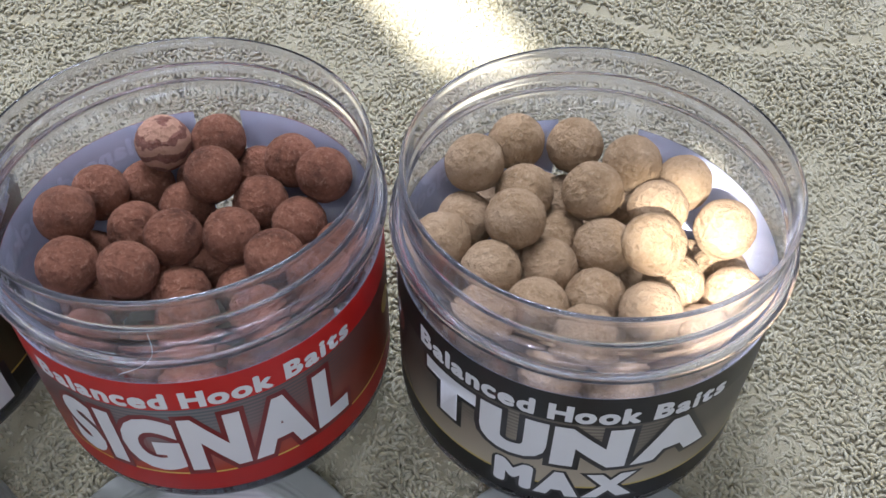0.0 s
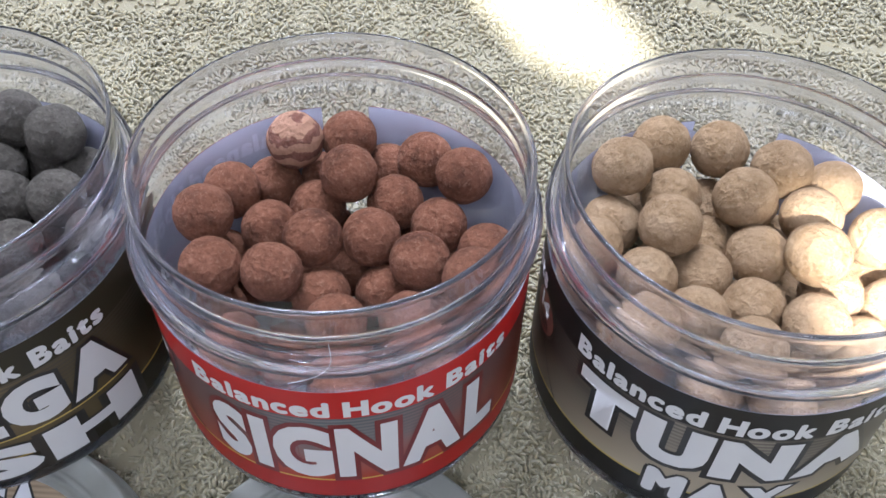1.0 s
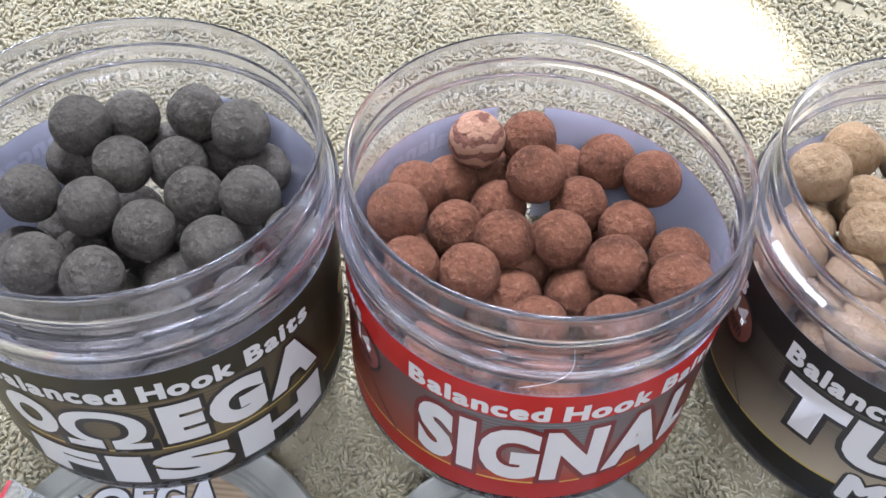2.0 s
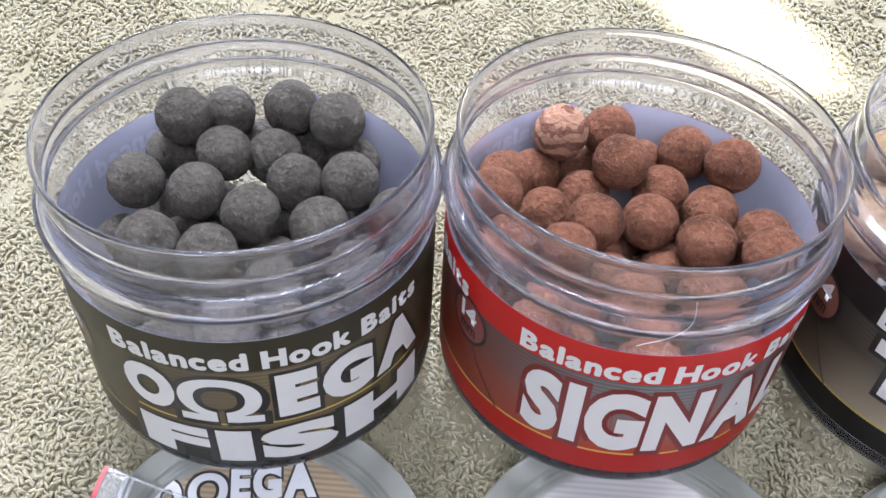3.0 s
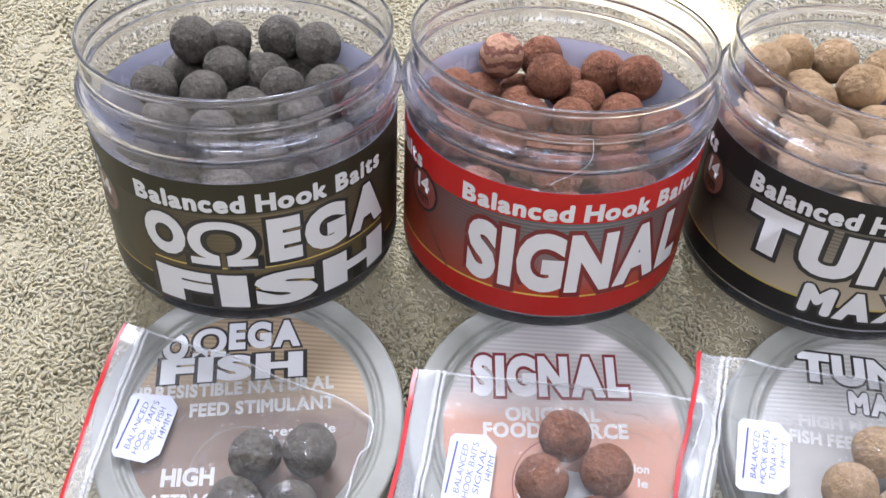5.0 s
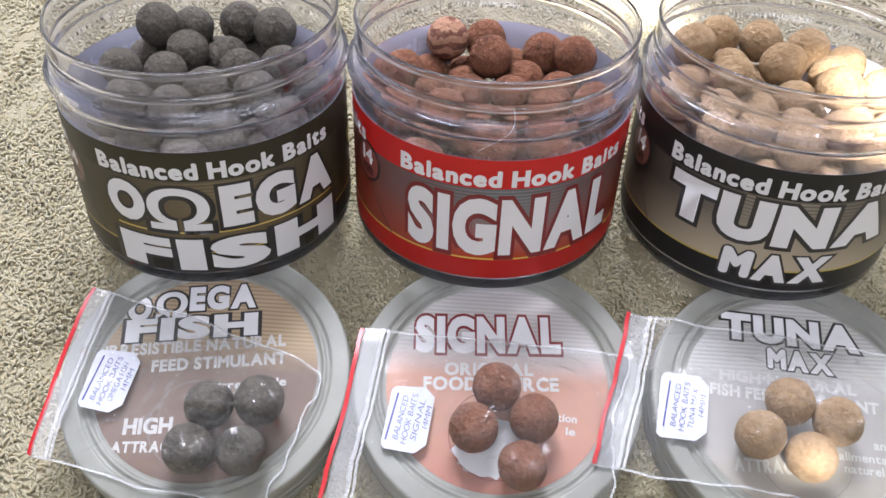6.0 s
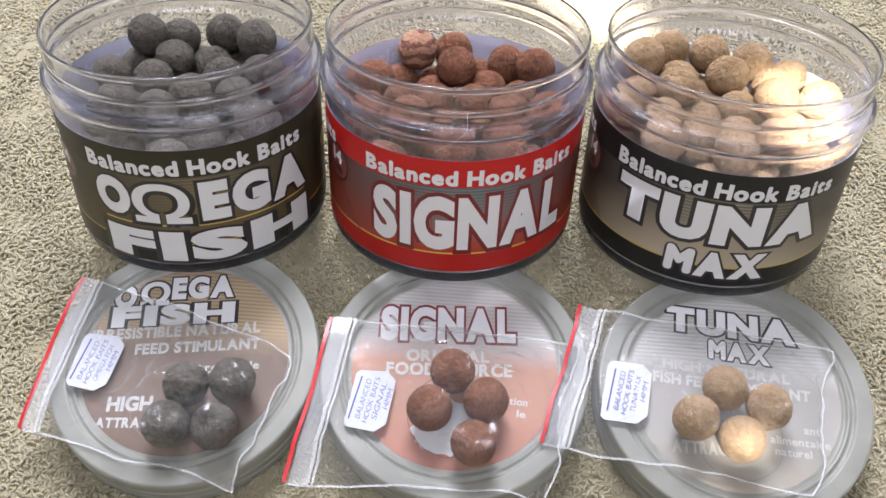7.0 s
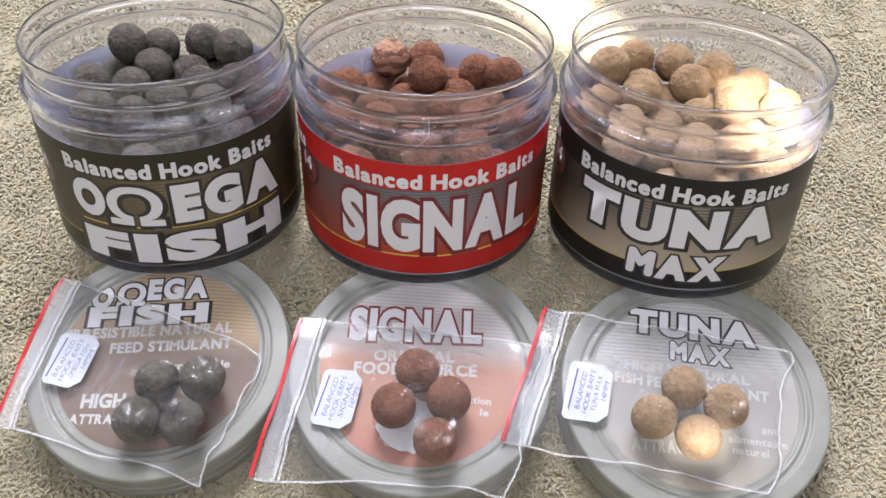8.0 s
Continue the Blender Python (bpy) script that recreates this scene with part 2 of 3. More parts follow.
def glyph(char, bold, lean):
    """One letter of the built-in font as vertices and faces, with its left and right ends before thickening."""
    key = (char, bold, lean)
    if key not in GLYPHS and (char in "Mm" or char.islower()) and bold > 0:
        verts, faces = glyph(char, 0.0, lean)
        allv, allf = list(verts), list(faces)
        n = 12 if char in "Mm" else 7
        for k in range(n):
            w = 2 * math.pi * k / n
            base = len(allv)
            allv += [(x + bold * math.cos(w), y + bold * math.sin(w)) for x, y in verts]
            allf += [tuple(base + i for i in f) for f in faces]
        GLYPHS[key] = (allv, allf)
    if key not in GLYPHS:
        cu = bpy.data.curves.new("lettering", "FONT")
        cu.body, cu.size, cu.offset, cu.shear, cu.resolution_u = char, 1.0, bold, lean, 4
        tmp = bpy.data.objects.new("lettering", cu)
        scene.collection.objects.link(tmp)
        bpy.context.view_layer.update()
        me = bpy.data.meshes.new_from_object(tmp.evaluated_get(bpy.context.evaluated_depsgraph_get()))
        bpy.data.objects.remove(tmp)
        bpy.data.curves.remove(cu)
        verts = [(v.co.x, v.co.y) for v in me.vertices]
        GLYPHS[key] = (verts, [tuple(p.vertices) for p in me.polygons])
        bpy.data.meshes.remove(me)
    return GLYPHS[key]


def text_bm(body, width, height, bold=0.0, lean=0.0, edge=0.0, gap=0.055):
    """Lettering as a flat mesh, its box centred on the origin and fitted to width and height; edge thickens each letter beyond that."""
    places, x, tall = [], 0.0, 0.001
    for ch in body:
        if ch == " ":
            x += 0.30
            continue
        verts, _ = glyph(ch, bold, lean)
        lo, hi = min(v[0] for v in verts), max(v[0] for v in verts)
        places.append((ch, x - lo))
        tall = max(tall, max(v[1] for v in verts))
        x += hi - lo + gap
    span, foot = x - gap, -bold
    sx, sy = width / span, height / (tall - foot)
    bm = bmesh.new()
    for k, (ch, at) in enumerate(places):
        verts, faces = glyph(ch, bold + edge, lean)
        made = [bm.verts.new(((at + vx - span / 2) * sx, (vy - (tall + foot) / 2) * sy, 2e-6 * k + (4e-8 * i if ch in "Mm" or ch.islower() else 0))) for i, (vx, vy) in enumerate(verts)]
        for f in faces:
            bm.faces.new([made[i] for i in f])
    return bm


def wrap(bm, radius, angle, z):
    """Bend a flat mesh round the jar: angle in degrees from the front, z the middle height."""
    xs = [v.co.x for v in bm.verts]
    lo, hi = min(xs), max(xs)
    x = lo + 0.0016
    while x < hi:
        bmesh.ops.bisect_plane(bm, geom=bm.verts[:] + bm.edges[:] + bm.faces[:], plane_co=(x, 0, 0), plane_no=(1, 0, 0))
        x += 0.0016
    for v in bm.verts:
        a = radians(angle) + v.co.x / radius
        r = radius + v.co.z
        v.co = Vector((r * math.sin(a), -r * math.cos(a), z + v.co.y))
    return bm


def box_bm(w, d, h):
    bm = bmesh.new()
    bmesh.ops.create_cube(bm, size=1, matrix=Matrix.Diagonal((w, d, h, 1)))
    return bm


def strip_bm(width, height):
    bm = bmesh.new()
    v = [bm.verts.new((x * width / 2, y * height / 2, 0)) for x, y in ((-1, -1), (1, -1), (1, 1), (-1, 1))]
    bm.faces.new(v)
    return bm


# ---------- the rug ----------
SLOPE, RISE = 0.335, -0.0045
TILT = math.degrees(math.atan(SLOPE))
JARS = {"grey": (-0.0884, -0.0052), "brown": (0.0, 0.0), "tan": (0.0895, 0.0023)}
LIDS = {"grey": (-0.0797, -0.0700), "brown": (0.0064, -0.0675), "tan": (0.0944, -0.0675)}


def rug_height(x, y):
    """The soft rug's smooth surface: it rises gently away from the lids and bears the jars on level spots."""
    z = RISE + SLOPE * 0.5 * np.tanh(y / 0.5)
    for cx, cy in JARS.values():
        d = np.hypot(x - cx, y - cy)
        k = np.clip((0.0420 - d) / 0.004, 0, 1)
        k = k * k * (3 - 2 * k) * np.clip((y - cy + 0.030) / 0.016, 0, 1)
        z = z * (1 - k) + 0.0 * k
    return z


def lattice_noise(x, y, size, seed):
    rng = np.random.default_rng(seed)
    tab = rng.random((256, 256))
    u, v = x / size, y / size
    i, j = np.floor(u).astype(int), np.floor(v).astype(int)
    a, b = u - i, v - j
    a, b = a * a * (3 - 2 * a), b * b * (3 - 2 * b)
    g = lambda p, q: tab[p % 256, q % 256]
    return (g(i, j) * (1 - a) + g(i + 1, j) * a) * (1 - b) + (g(i, j + 1) * (1 - a) + g(i + 1, j + 1) * a) * b


def spread(lo, hi, step, far):
    mid = np.arange(lo, hi, step)
    grow = [step * 1.35 ** k for k in range(1, 40)]
    out = np.cumsum(grow)
    out = out[out < far]
    return np.concatenate([(lo - out)[::-1], mid, hi + out])


def rug():
    xs, ys = spread(-0.25, 0.25, 0.0016, 1.3), spread(-0.13, 0.23, 0.0016, 1.1)
    X, Y = np.meshgrid(xs, ys)
    wx = X + 0.0035 * (lattice_noise(X, Y, 0.0045, 1) - 0.5)
    wy = Y + 0.0035 * (lattice_noise(X, Y, 0.0045, 2) - 0.5)
    curl = 1 - np.abs(2 * lattice_noise(wx, wy * 0.8, 0.0026, 3) - 1)
    curl2 = 1 - np.abs(2 * lattice_noise(wx + 0.31, wy * 0.9, 0.0019, 6) - 1)
    clump = lattice_noise(wx, wy, 0.0075, 4)
    soft = lattice_noise(X, Y, 0.022, 7)
    tip = lattice_noise(X, Y, 0.0012, 5)
    pile = (0.0030 * curl + 0.0014 * curl2) * (0.55 + 0.75 * soft) + 0.0026 * clump + 0.0006 * tip
    # shallow carved lines in the pile
    for c, amp in ((0.118, 0.010), (-0.175, 0.012)):
        if c > 0:
            dist = np.abs(Y - c - 0.05 * np.sin((X + 0.05) * 22) * 0.4) * 1.0
        else:
            dist = np.abs(X - c - 0.012 * np.sin(Y * 30))
        pile = pile * (0.35 + 0.65 * np.clip(dist / 0.006, 0, 1))
    near = np.ones_like(X)
    for cx, cy in JARS.values():
        near = np.minimum(near, np.clip((np.hypot(X - cx, Y - cy) - 0.036) / 0.012, 0.0, 1))
    Z = rug_height(X, Y) + (pile * 0.2 - 0.0026) * (0.15 + 0.85 * near) - 0.0015 * (1 - near)
    ny, nx = X.shape
    verts = np.stack([X, Y, Z], -1).reshape(-1, 3)
    idx = np.arange(nx * ny).reshape(ny, nx)
    quads = np.stack([idx[:-1, :-1], idx[:-1, 1:], idx[1:, 1:], idx[1:, :-1]], -1).reshape(-1, 4)
    me = bpy.data.meshes.new("rug")
    me.vertices.add(len(verts))
    me.vertices.foreach_set("co", verts.ravel().astype(np.float32))
    me.loops.add(quads.size)
    me.loops.foreach_set("vertex_index", quads.ravel().astype(np.int32))
    me.polygons.add(len(quads))
    me.polygons.foreach_set("loop_start", np.arange(0, quads.size, 4, dtype=np.int32))
    me.polygons.foreach_set("use_smooth", np.ones(len(quads), dtype=bool))
    me.update(calc_edges=True)
    me.materials.append(M_RUG)
    tagged(new("ground", me), "greenish beige plush rug with curled pile", "rug", kind="structure")


rug()


def tuft_shapes(rng):
    """A few bent, tapered loops of yarn as vertex rings; each lies over to one side."""
    shapes = []
    sides, rings = 4, 4
    for _ in range(12):
        length, rad, bend, up = rng.uniform(0.0017, 0.0027), rng.uniform(0.00050, 0.00072), rng.uniform(-2.0, 2.0), rng.uniform(0.0006, 0.0011)
        pts = []
        for k in range(rings):
            t = k / (rings - 1)
            a = bend * (t - 0.3)
            c = np.array([length * (t - 0.4) * math.cos(a * 0.6), length * 0.5 * math.sin(a), up * math.sin(math.pi * min(1, 0.12 + 0.80 * t)) - 0.0006])
            r = rad * (0.35 + 0.65 * math.sin(math.pi * (0.10 + 0.80 * t)) ** 0.6)
            for q in range(sides):
                w = 2 * math.pi * q / sides
                pts.append(c + np.array([0, r * math.cos(w), r * math.sin(w)]))
        shapes.append(np.array(pts))
    faces = []
    for k in range(rings - 1):
        for q in range(sides):
            faces.append((k * sides + q, k * sides + (q + 1) % sides, (k + 1) * sides + (q + 1) % sides, (k + 1) * sides + q))
    for base in (0, (rings - 1) * sides):
        faces.append((base, base + 1, base + 2, base + 3))
    return shapes, faces


def tufts():
    rng = np.random.default_rng(11)
    shapes, faces = tuft_shapes(random.Random(5))
    faces = np.array(faces)
    step = 0.00128
    gx, gy = np.meshgrid(np.arange(-0.235, 0.235, step), np.arange(-0.125, 0.215, step))
    x = (gx + rng.uniform(-0.5, 0.5, gx.shape) * step).ravel()
    y = (gy + rng.uniform(-0.5, 0.5, gy.shape) * step).ravel()
    keep = np.ones(len(x), bool)
    for cx, cy in JARS.values():
        keep &= np.hypot(x - cx, y - cy) > 0.0330
    for cx, cy in LIDS.values():
        keep &= np.hypot(x - cx, (y - cy - 0.0042) * 1.05) > 0.0420
    # carved lines where the pile is cut away
    line = np.abs(y - 0.125 - 0.016 * np.sin((x + 0.03) * 26)) < 0.0022
    line |= np.abs(x + 0.178 + 0.010 * np.sin(y * 34)) < 0.0022
    keep &= ~(line & (rng.random(len(x)) < 0.75))
    x, y = x[keep], y[keep]
    n = len(x)
    z = rug_height(x, y) + 0.0011 * (lattice_noise(x, y, 0.012, 8) - 0.5) - 0.0015
    lay = 6.28 * lattice_noise(x, y, 0.016, 9) * 1.3 + rng.normal(0, 0.8, n)
    size = rng.uniform(0.8, 1.2, n)
    pick = rng.integers(0, len(shapes), n)
    T = np.stack(shapes)[pick] * size[:, None, None]
    c, s = np.cos(lay)[:, None], np.sin(lay)[:, None]
    V = np.stack([T[..., 0] * c - T[..., 1] * s + x[:, None], T[..., 0] * s + T[..., 1] * c + y[:, None], T[..., 2] + z[:, None]], -1)
    per = V.shape[1]
    Q = (faces[None] + (np.arange(n) * per)[:, None, None]).reshape(-1, 4)
    me = bpy.data.meshes.new("rug_pile")
    me.vertices.add(n * per)
    me.vertices.foreach_set("co", V.reshape(-1).astype(np.float32))
    me.loops.add(Q.size)
    me.loops.foreach_set("vertex_index", Q.ravel().astype(np.int32))
    me.polygons.add(len(Q))
    me.polygons.foreach_set("loop_start", np.arange(0, Q.size, 4, dtype=np.int32))
    me.polygons.foreach_set("use_smooth", np.ones(len(Q), dtype=bool))
    me.update(calc_edges=True)
    me.materials.append(M_RUG)
    tagged(new("rug_pile", me), "curled greenish beige yarn pile of the rug", "rug pile", kind="stuff")


tufts()


# ---------- an unseen room shell, with a gapped screen behind ---
def slab(name, size, at, label, material=None):
    ob = mesh_ob(name, box_bm(*size), material or M_WALL, smooth=False)
    ob.location = at
    return tagged(ob, label, name.split("_")[0], kind="structure")


# added enclosure; wall and ceiling tones set how much light bounces back
slab("wall_north", (3.0, 0.1, 3.2), (0, 1.25, 0.8), "unseen plain grey room wall, added to close the room")
slab("wall_east", (0.1, 2.6, 3.2), (1.55, 0, 0.8), "unseen plain grey room wall, added to close the room")
slab("wall_west", (0.1, 2.6, 3.2), (-1.55, 0, 0.8), "unseen plain grey room wall, added to close the room")
slab("ceiling", (3.2, 2.7, 0.1), (0, 0, 2.45), "unseen plain pale ceiling, added to close the room", M_CEILING)


def lamp_frame():
    """An added, unseen frame of four painted bars round the overhead fill lamp."""
    (w, h), eye, target = TOP_LAMP
    base = tagged(new("lamp_frame_1"), "added white frame round the unseen overhead fill lamp", "window", kind="structure")
    base.matrix_world = look(eye, target)
    for x, y, sx, sy in ((0, h / 2 + 0.03, w + 0.12, 0.06), (0, -h / 2 - 0.03, w + 0.12, 0.06), (w / 2 + 0.03, 0, 0.06, h), (-w / 2 - 0.03, 0, 0.06, h)):
        bm = box_bm(sx, sy, 0.05)
        bmesh.ops.translate(bm, vec=(x, y, 0.0), verts=bm.verts)
        part("lamp_frame_bar", bm, M_CEILING, base, smooth=False)


lamp_frame()


def gap(corners):
    """Where the sun's rays to these points pass the added screen."""
    out = []
    for x, y, z in corners:
        k = (SCREEN_Y - y) / SUN.y
        out.append((x + k * SUN.x, z + k * SUN.z))
    return out


# unseen sheet added to block the sun, except through gaps fitted to three patches
def gap_screen():
    bm = bmesh.new()
    g1 = gap([(0.000, 0.150, 0.045), (0.026, 0.122, 0.036), (0.044, 0.101, 0.029), (0.060, 0.0925, 0.0265), (0.074, 0.0925, 0.0265), (0.082, 0.100, 0.029), (0.064, 0.121, 0.036), (0.045, 0.150, 0.045)])
    g2 = gap([(0.097, 0.016, 0.055), (0.106, -0.022, 0.050), (0.127, -0.030, 0.055), (0.127, 0.020, 0.055)])
    g3 = gap([(0.0860, -0.0950, -0.012), (0.0855, -0.0830, -0.012), (0.1000, -0.0810, -0.012), (0.1010, -0.0940, -0.012)])
    outer = [(-1.5, -0.8), (1.5, -0.8), (1.5, 2.4), (-1.5, 2.4)]
    edges = []
    for loop in (outer, g1, g2, g3):
        vs = [bm.verts.new((x, SCREEN_Y, z)) for x, z in loop]
        edges += [bm.edges.new((vs[i], vs[(i + 1) % len(vs)])) for i in range(len(vs))]
    bmesh.ops.triangle_fill(bm, use_beauty=True, edges=edges)
    ret = bmesh.ops.extrude_face_region(bm, geom=bm.faces[:])
    bmesh.ops.translate(bm, vec=(0, -0.004, 0), verts=[e for e in ret["geom"] if isinstance(e, bmesh.types.BMVert)])
    bmesh.ops.recalc_face_normals(bm, faces=bm.faces)
    ob = mesh_ob("curtain", bm, M_SCREEN, smooth=False)
    tagged(ob, "added unseen pale screen whose three small gaps shape the sun patches", "curtain", kind="structure")


gap_screen()


# ---------- bait balls ----------
def ball_mesh(seed, material):
    rng = random.Random(seed)
    bm = bmesh.new()
    bmesh.ops.create_icosphere(bm, subdivisions=4, radius=1)
    off = Vector((rng.uniform(-9, 9), rng.uniform(-9, 9), rng.uniform(-9, 9)))
    sx, sz = rng.uniform(0.97, 1.04), rng.uniform(0.95, 1.03)
    nick = Vector((rng.uniform(-1, 1), rng.uniform(-1, 1), rng.uniform(0.1, 1))).normalized()
    for v in bm.verts:
        n = v.co.normalized()
        r = 1 + 0.030 * noise.noise(n * 1.6 + off) + 0.018 * noise.noise(n * 5 + off) + 0.018 * noise.noise(n * 14 + off)
        d = (n - nick).length
        if d < 0.22:
            r -= 0.045 * (1 - d / 0.22) * (0.6 + 0.8 * noise.noise(n * 20 + off))
        v.co = Vector((n.x * r * sx, n.y * r, n.z * r * sz)) * 0.0070
    me = bpy.data.meshes.new("bait_ball")
    bm.to_mesh(me)
    bm.free()
    for p in me.polygons:
        p.use_smooth = True
    me.materials.append(material)
    return me


def peeled_material():
    m = bait_material("bait_peeled", (0.11, 0.045, 0.03), (0.22, 0.09, 0.06), (0.30, 0.13, 0.09), (0.4, 0.24, 0.18))
    nt = m.node_tree
    b = nt.nodes["Principled BSDF"]
    tc = nt.nodes.new("ShaderNodeTexCoord")
    n = noise_node(nt, 220, 2, 0.5, tc.outputs["Object"])
    sep = nt.nodes.new("ShaderNodeSeparateXYZ")
    nt.links.new(tc.outputs["Object"], sep.inputs[0])
    w = maths(nt, "SINE", maths(nt, "ADD", maths(nt, "MULTIPLY", sep.outputs["X"], 1500.0), maths(nt, "MULTIPLY", n.outputs["Fac"], 9.0)))
    k = ramp(nt, maths(nt, "ADD", maths(nt, "MULTIPLY", w, 0.5), 0.5), [(0.35, (0, 0, 0)), (0.5, (1, 1, 1))])
    old = b.inputs["Base Color"].links[0].from_socket
    nt.links.new(mixc(nt, maths(nt, "MULTIPLY", k.outputs["Color"], 0.85), old, (0.56, 0.31, 0.20)), b.inputs["Base Color"])
    return m


M_PEELED = peeled_material()
BALLS = {k: [ball_mesh(7 * i + 100 * j, M_BAIT[k]) for i in range(5)] for j, k in enumerate(M_BAIT)}
COLOUR = {"brown": "rough reddish brown bait ball", "grey": "rough dark grey-brown bait ball", "tan": "rough pale tan bait ball"}


def ball(kind, x, y, z, where, group, rng, size=1.0):
    ob = new("bait_ball", rng.choice(BALLS[kind]))
    ob.matrix_world = Matrix.LocRotScale((x, y, z), Euler([rng.uniform(0, 6.28) for _ in range(3)]), (size,) * 3)
    return tagged(ob, COLOUR[kind] + " " + where, "bait ball", group)


TOP = {
    "brown": [(-15.4, 29.2, 48.1), (-2.7, 33.4, 46.2), (-0.8, 19.4, 47.3), (-21.2, 25.9, 36.1), (-29.1, 16.6, 42.0), (-32.1, 3.7, 46.9), (-18.8, 8.8, 37.6), (-8.9, 18.0, 36.4), (-7.2, 3.0, 41.6), (6.2, 5.2, 40.9), (10.4, 18.0, 39.7), (6.8, 32.8, 36.4), (16.9, 28.9, 44.6), (26.7, 20.2, 48.2), (21.6, 10.3, 40.5), (18.2, -2.7, 42.7), (-14.6, -8.4, 42.3), (-28.2, -8.7, 42.9), (-4.4, -7.0, 32.8), (10.0, -4.1, 31.8), (33.3, 3.4, 40.1), (30.7, -11.6, 48.2), (1.2, -18.4, 37.7), (17.6, -17.7, 39.4)],
    "tan": [(-26.3, 17.0, 55.0), (-16.4, 26.5, 54.0), (-2.0, 28.0, 52.5), (11.2, 21.0, 53.5), (24.2, 20.5, 48.5), (-27.8, 8.5, 44.5), (-14.1, 14.6, 48.5), (-16.4, 1.6, 52.6), (1.4, 11.4, 53.0), (-3.5, 21.0, 40.0), (-5.0, 7.5, 40.5), (-33.0, -1.7, 47.3), (-21.4, -8.7, 46.0), (-8.4, -4.1, 42.9), (4.2, 0.2, 45.9), (16.6, 9.0, 50.5), (13.4, -6.7, 55.1), (31.8, 5.0, 49.1), (19.7, -7.4, 43.1), (33.2, 3.2, 35.7), (33.2, -9.1, 41.6), (-11.0, -17.4, 44.3), (1.9, -13.0, 43.5), (12.8, -20.0, 47.5), (-22.7, -23.3, 47.7), (-1.3, -27.5, 47.5), (-7.4, -28.0, 35.3), (7.6, -30.7, 35.0), (10.7, -1.5, 34.0), (24.7, -19.9, 40.7)],
    "grey": [(-20.3, 22.7, 53.4), (-12.4, 32.4, 48.1), (3.7, 34.0, 50.0), (16.4, 27.9, 51.3), (-9.6, 16.4, 47.8), (0.9, 23.1, 42.4), (-25.1, 24.0, 40.6), (-29.0, 7.2, 45.0), (-13.2, 3.3, 46.6), (8.6, 10.9, 44.8), (22.0, 10.5, 46.7), (8.1, 33.7, 37.1), (0.0, -0.2, 44.0), (16.9, -4.6, 45.5), (34.5, 0.0, 46.0), (-5.5, 34.3, 36.5), (-19.4, -14.7, 46.5), (-5.9, -16.2, 45.7), (27.7, -19.0, 46.0), (-18.7, -14.9, 32.9), (8.6, -18.7, 38.0), (20.3, 27.9, 38.3)],
}


def fill_jar(kind):
    cx, cy = JARS[kind]
    rng = random.Random(kind)
    placed = [Vector(p) / 1000 for p in TOP[kind]]
    for i, p in enumerate(placed):
        if kind == "brown" and i == 0:
            tagged(ball(kind, cx + p.x, cy + p.y, p.z, "", "", rng), "reddish brown bait ball with pale peeled stripes", "bait ball", "brown balls in the jar").data = ball_mesh(3, M_PEELED)
            continue
        ball(kind, cx + p.x, cy + p.y, p.z, "in an open clear jar", kind + " balls in the jar", rng)
    for _ in range(9000):
        r, a = 0.0335 * math.sqrt(rng.random()), rng.uniform(0, 6.2832)
        z = 0.0108 + 0.028 * rng.random() ** 1.3
        q = Vector((r * math.cos(a), r * math.sin(a), z))
        if all((q - p).length > 0.0133 for p in placed):
            placed.append(q)
            ball(kind, cx + q.x, cy + q.y, q.z, "in an open clear jar", kind + " balls in the jar", rng)


for kind in TOP:
    fill_jar(kind)


# ---------- the jars ----------
R_LABEL = 0.0432
WORDS = {"brown": "red label", "grey": "dark olive label", "tan": "black label"}
M_LABEL = {
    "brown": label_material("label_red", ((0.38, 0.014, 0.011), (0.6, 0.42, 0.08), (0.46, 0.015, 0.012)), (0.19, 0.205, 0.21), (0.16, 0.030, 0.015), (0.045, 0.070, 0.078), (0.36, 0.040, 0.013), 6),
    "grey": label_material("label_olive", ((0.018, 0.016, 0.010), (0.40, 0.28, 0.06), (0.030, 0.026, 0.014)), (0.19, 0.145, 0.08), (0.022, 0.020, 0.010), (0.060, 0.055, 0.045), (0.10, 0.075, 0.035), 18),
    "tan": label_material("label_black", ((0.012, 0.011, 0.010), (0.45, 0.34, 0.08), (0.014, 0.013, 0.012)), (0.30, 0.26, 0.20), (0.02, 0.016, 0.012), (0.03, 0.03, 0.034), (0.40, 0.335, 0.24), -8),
}
# text, middle angle, middle height, width, height, boldness
PRINT = {
    "brown": (12.5, [("SIGNAL", 12.5, 0.0257, 0.0672, 0.0205, 0.057, M_MAROON)]),
    "grey": (18.8, [("O", -19.5, 0.0306, 0.0125, 0.0140, 0.070, M_BLACK), ("\u03a9", 1.5, 0.0296, 0.0180, 0.0150, 0.022, M_BLACK), ("EGA", 43.0, 0.0300, 0.0385, 0.0146, 0.072, M_BLACK), ("FISH", 21.0, 0.0130, 0.0715, 0.0118, 0.070, M_BLACK)]),
    "tan": (-8.0, [("TUNA", -7.0, 0.0303, 0.0690, 0.0150, 0.072, M_BLACK), ("MAX", -4.0, 0.0146, 0.0320, 0.0102, 0.072, M_BLACK)]),
}


SEAM = {"brown": (6.6, 0.953), "grey": (21.0, 0.915), "tan": (-7.0, 0.92)}
M_GHOST = print_material("label_ghost", (0.64, 0.64, 0.69), 0.5)
M_BADGE = {"brown": print_material("badge_red", (0.22, 0.05, 0.04)), "grey": print_material("badge_olive", (0.16, 0.08, 0.06)), "tan": print_material("badge_brown", (0.20, 0.08, 0.06))}


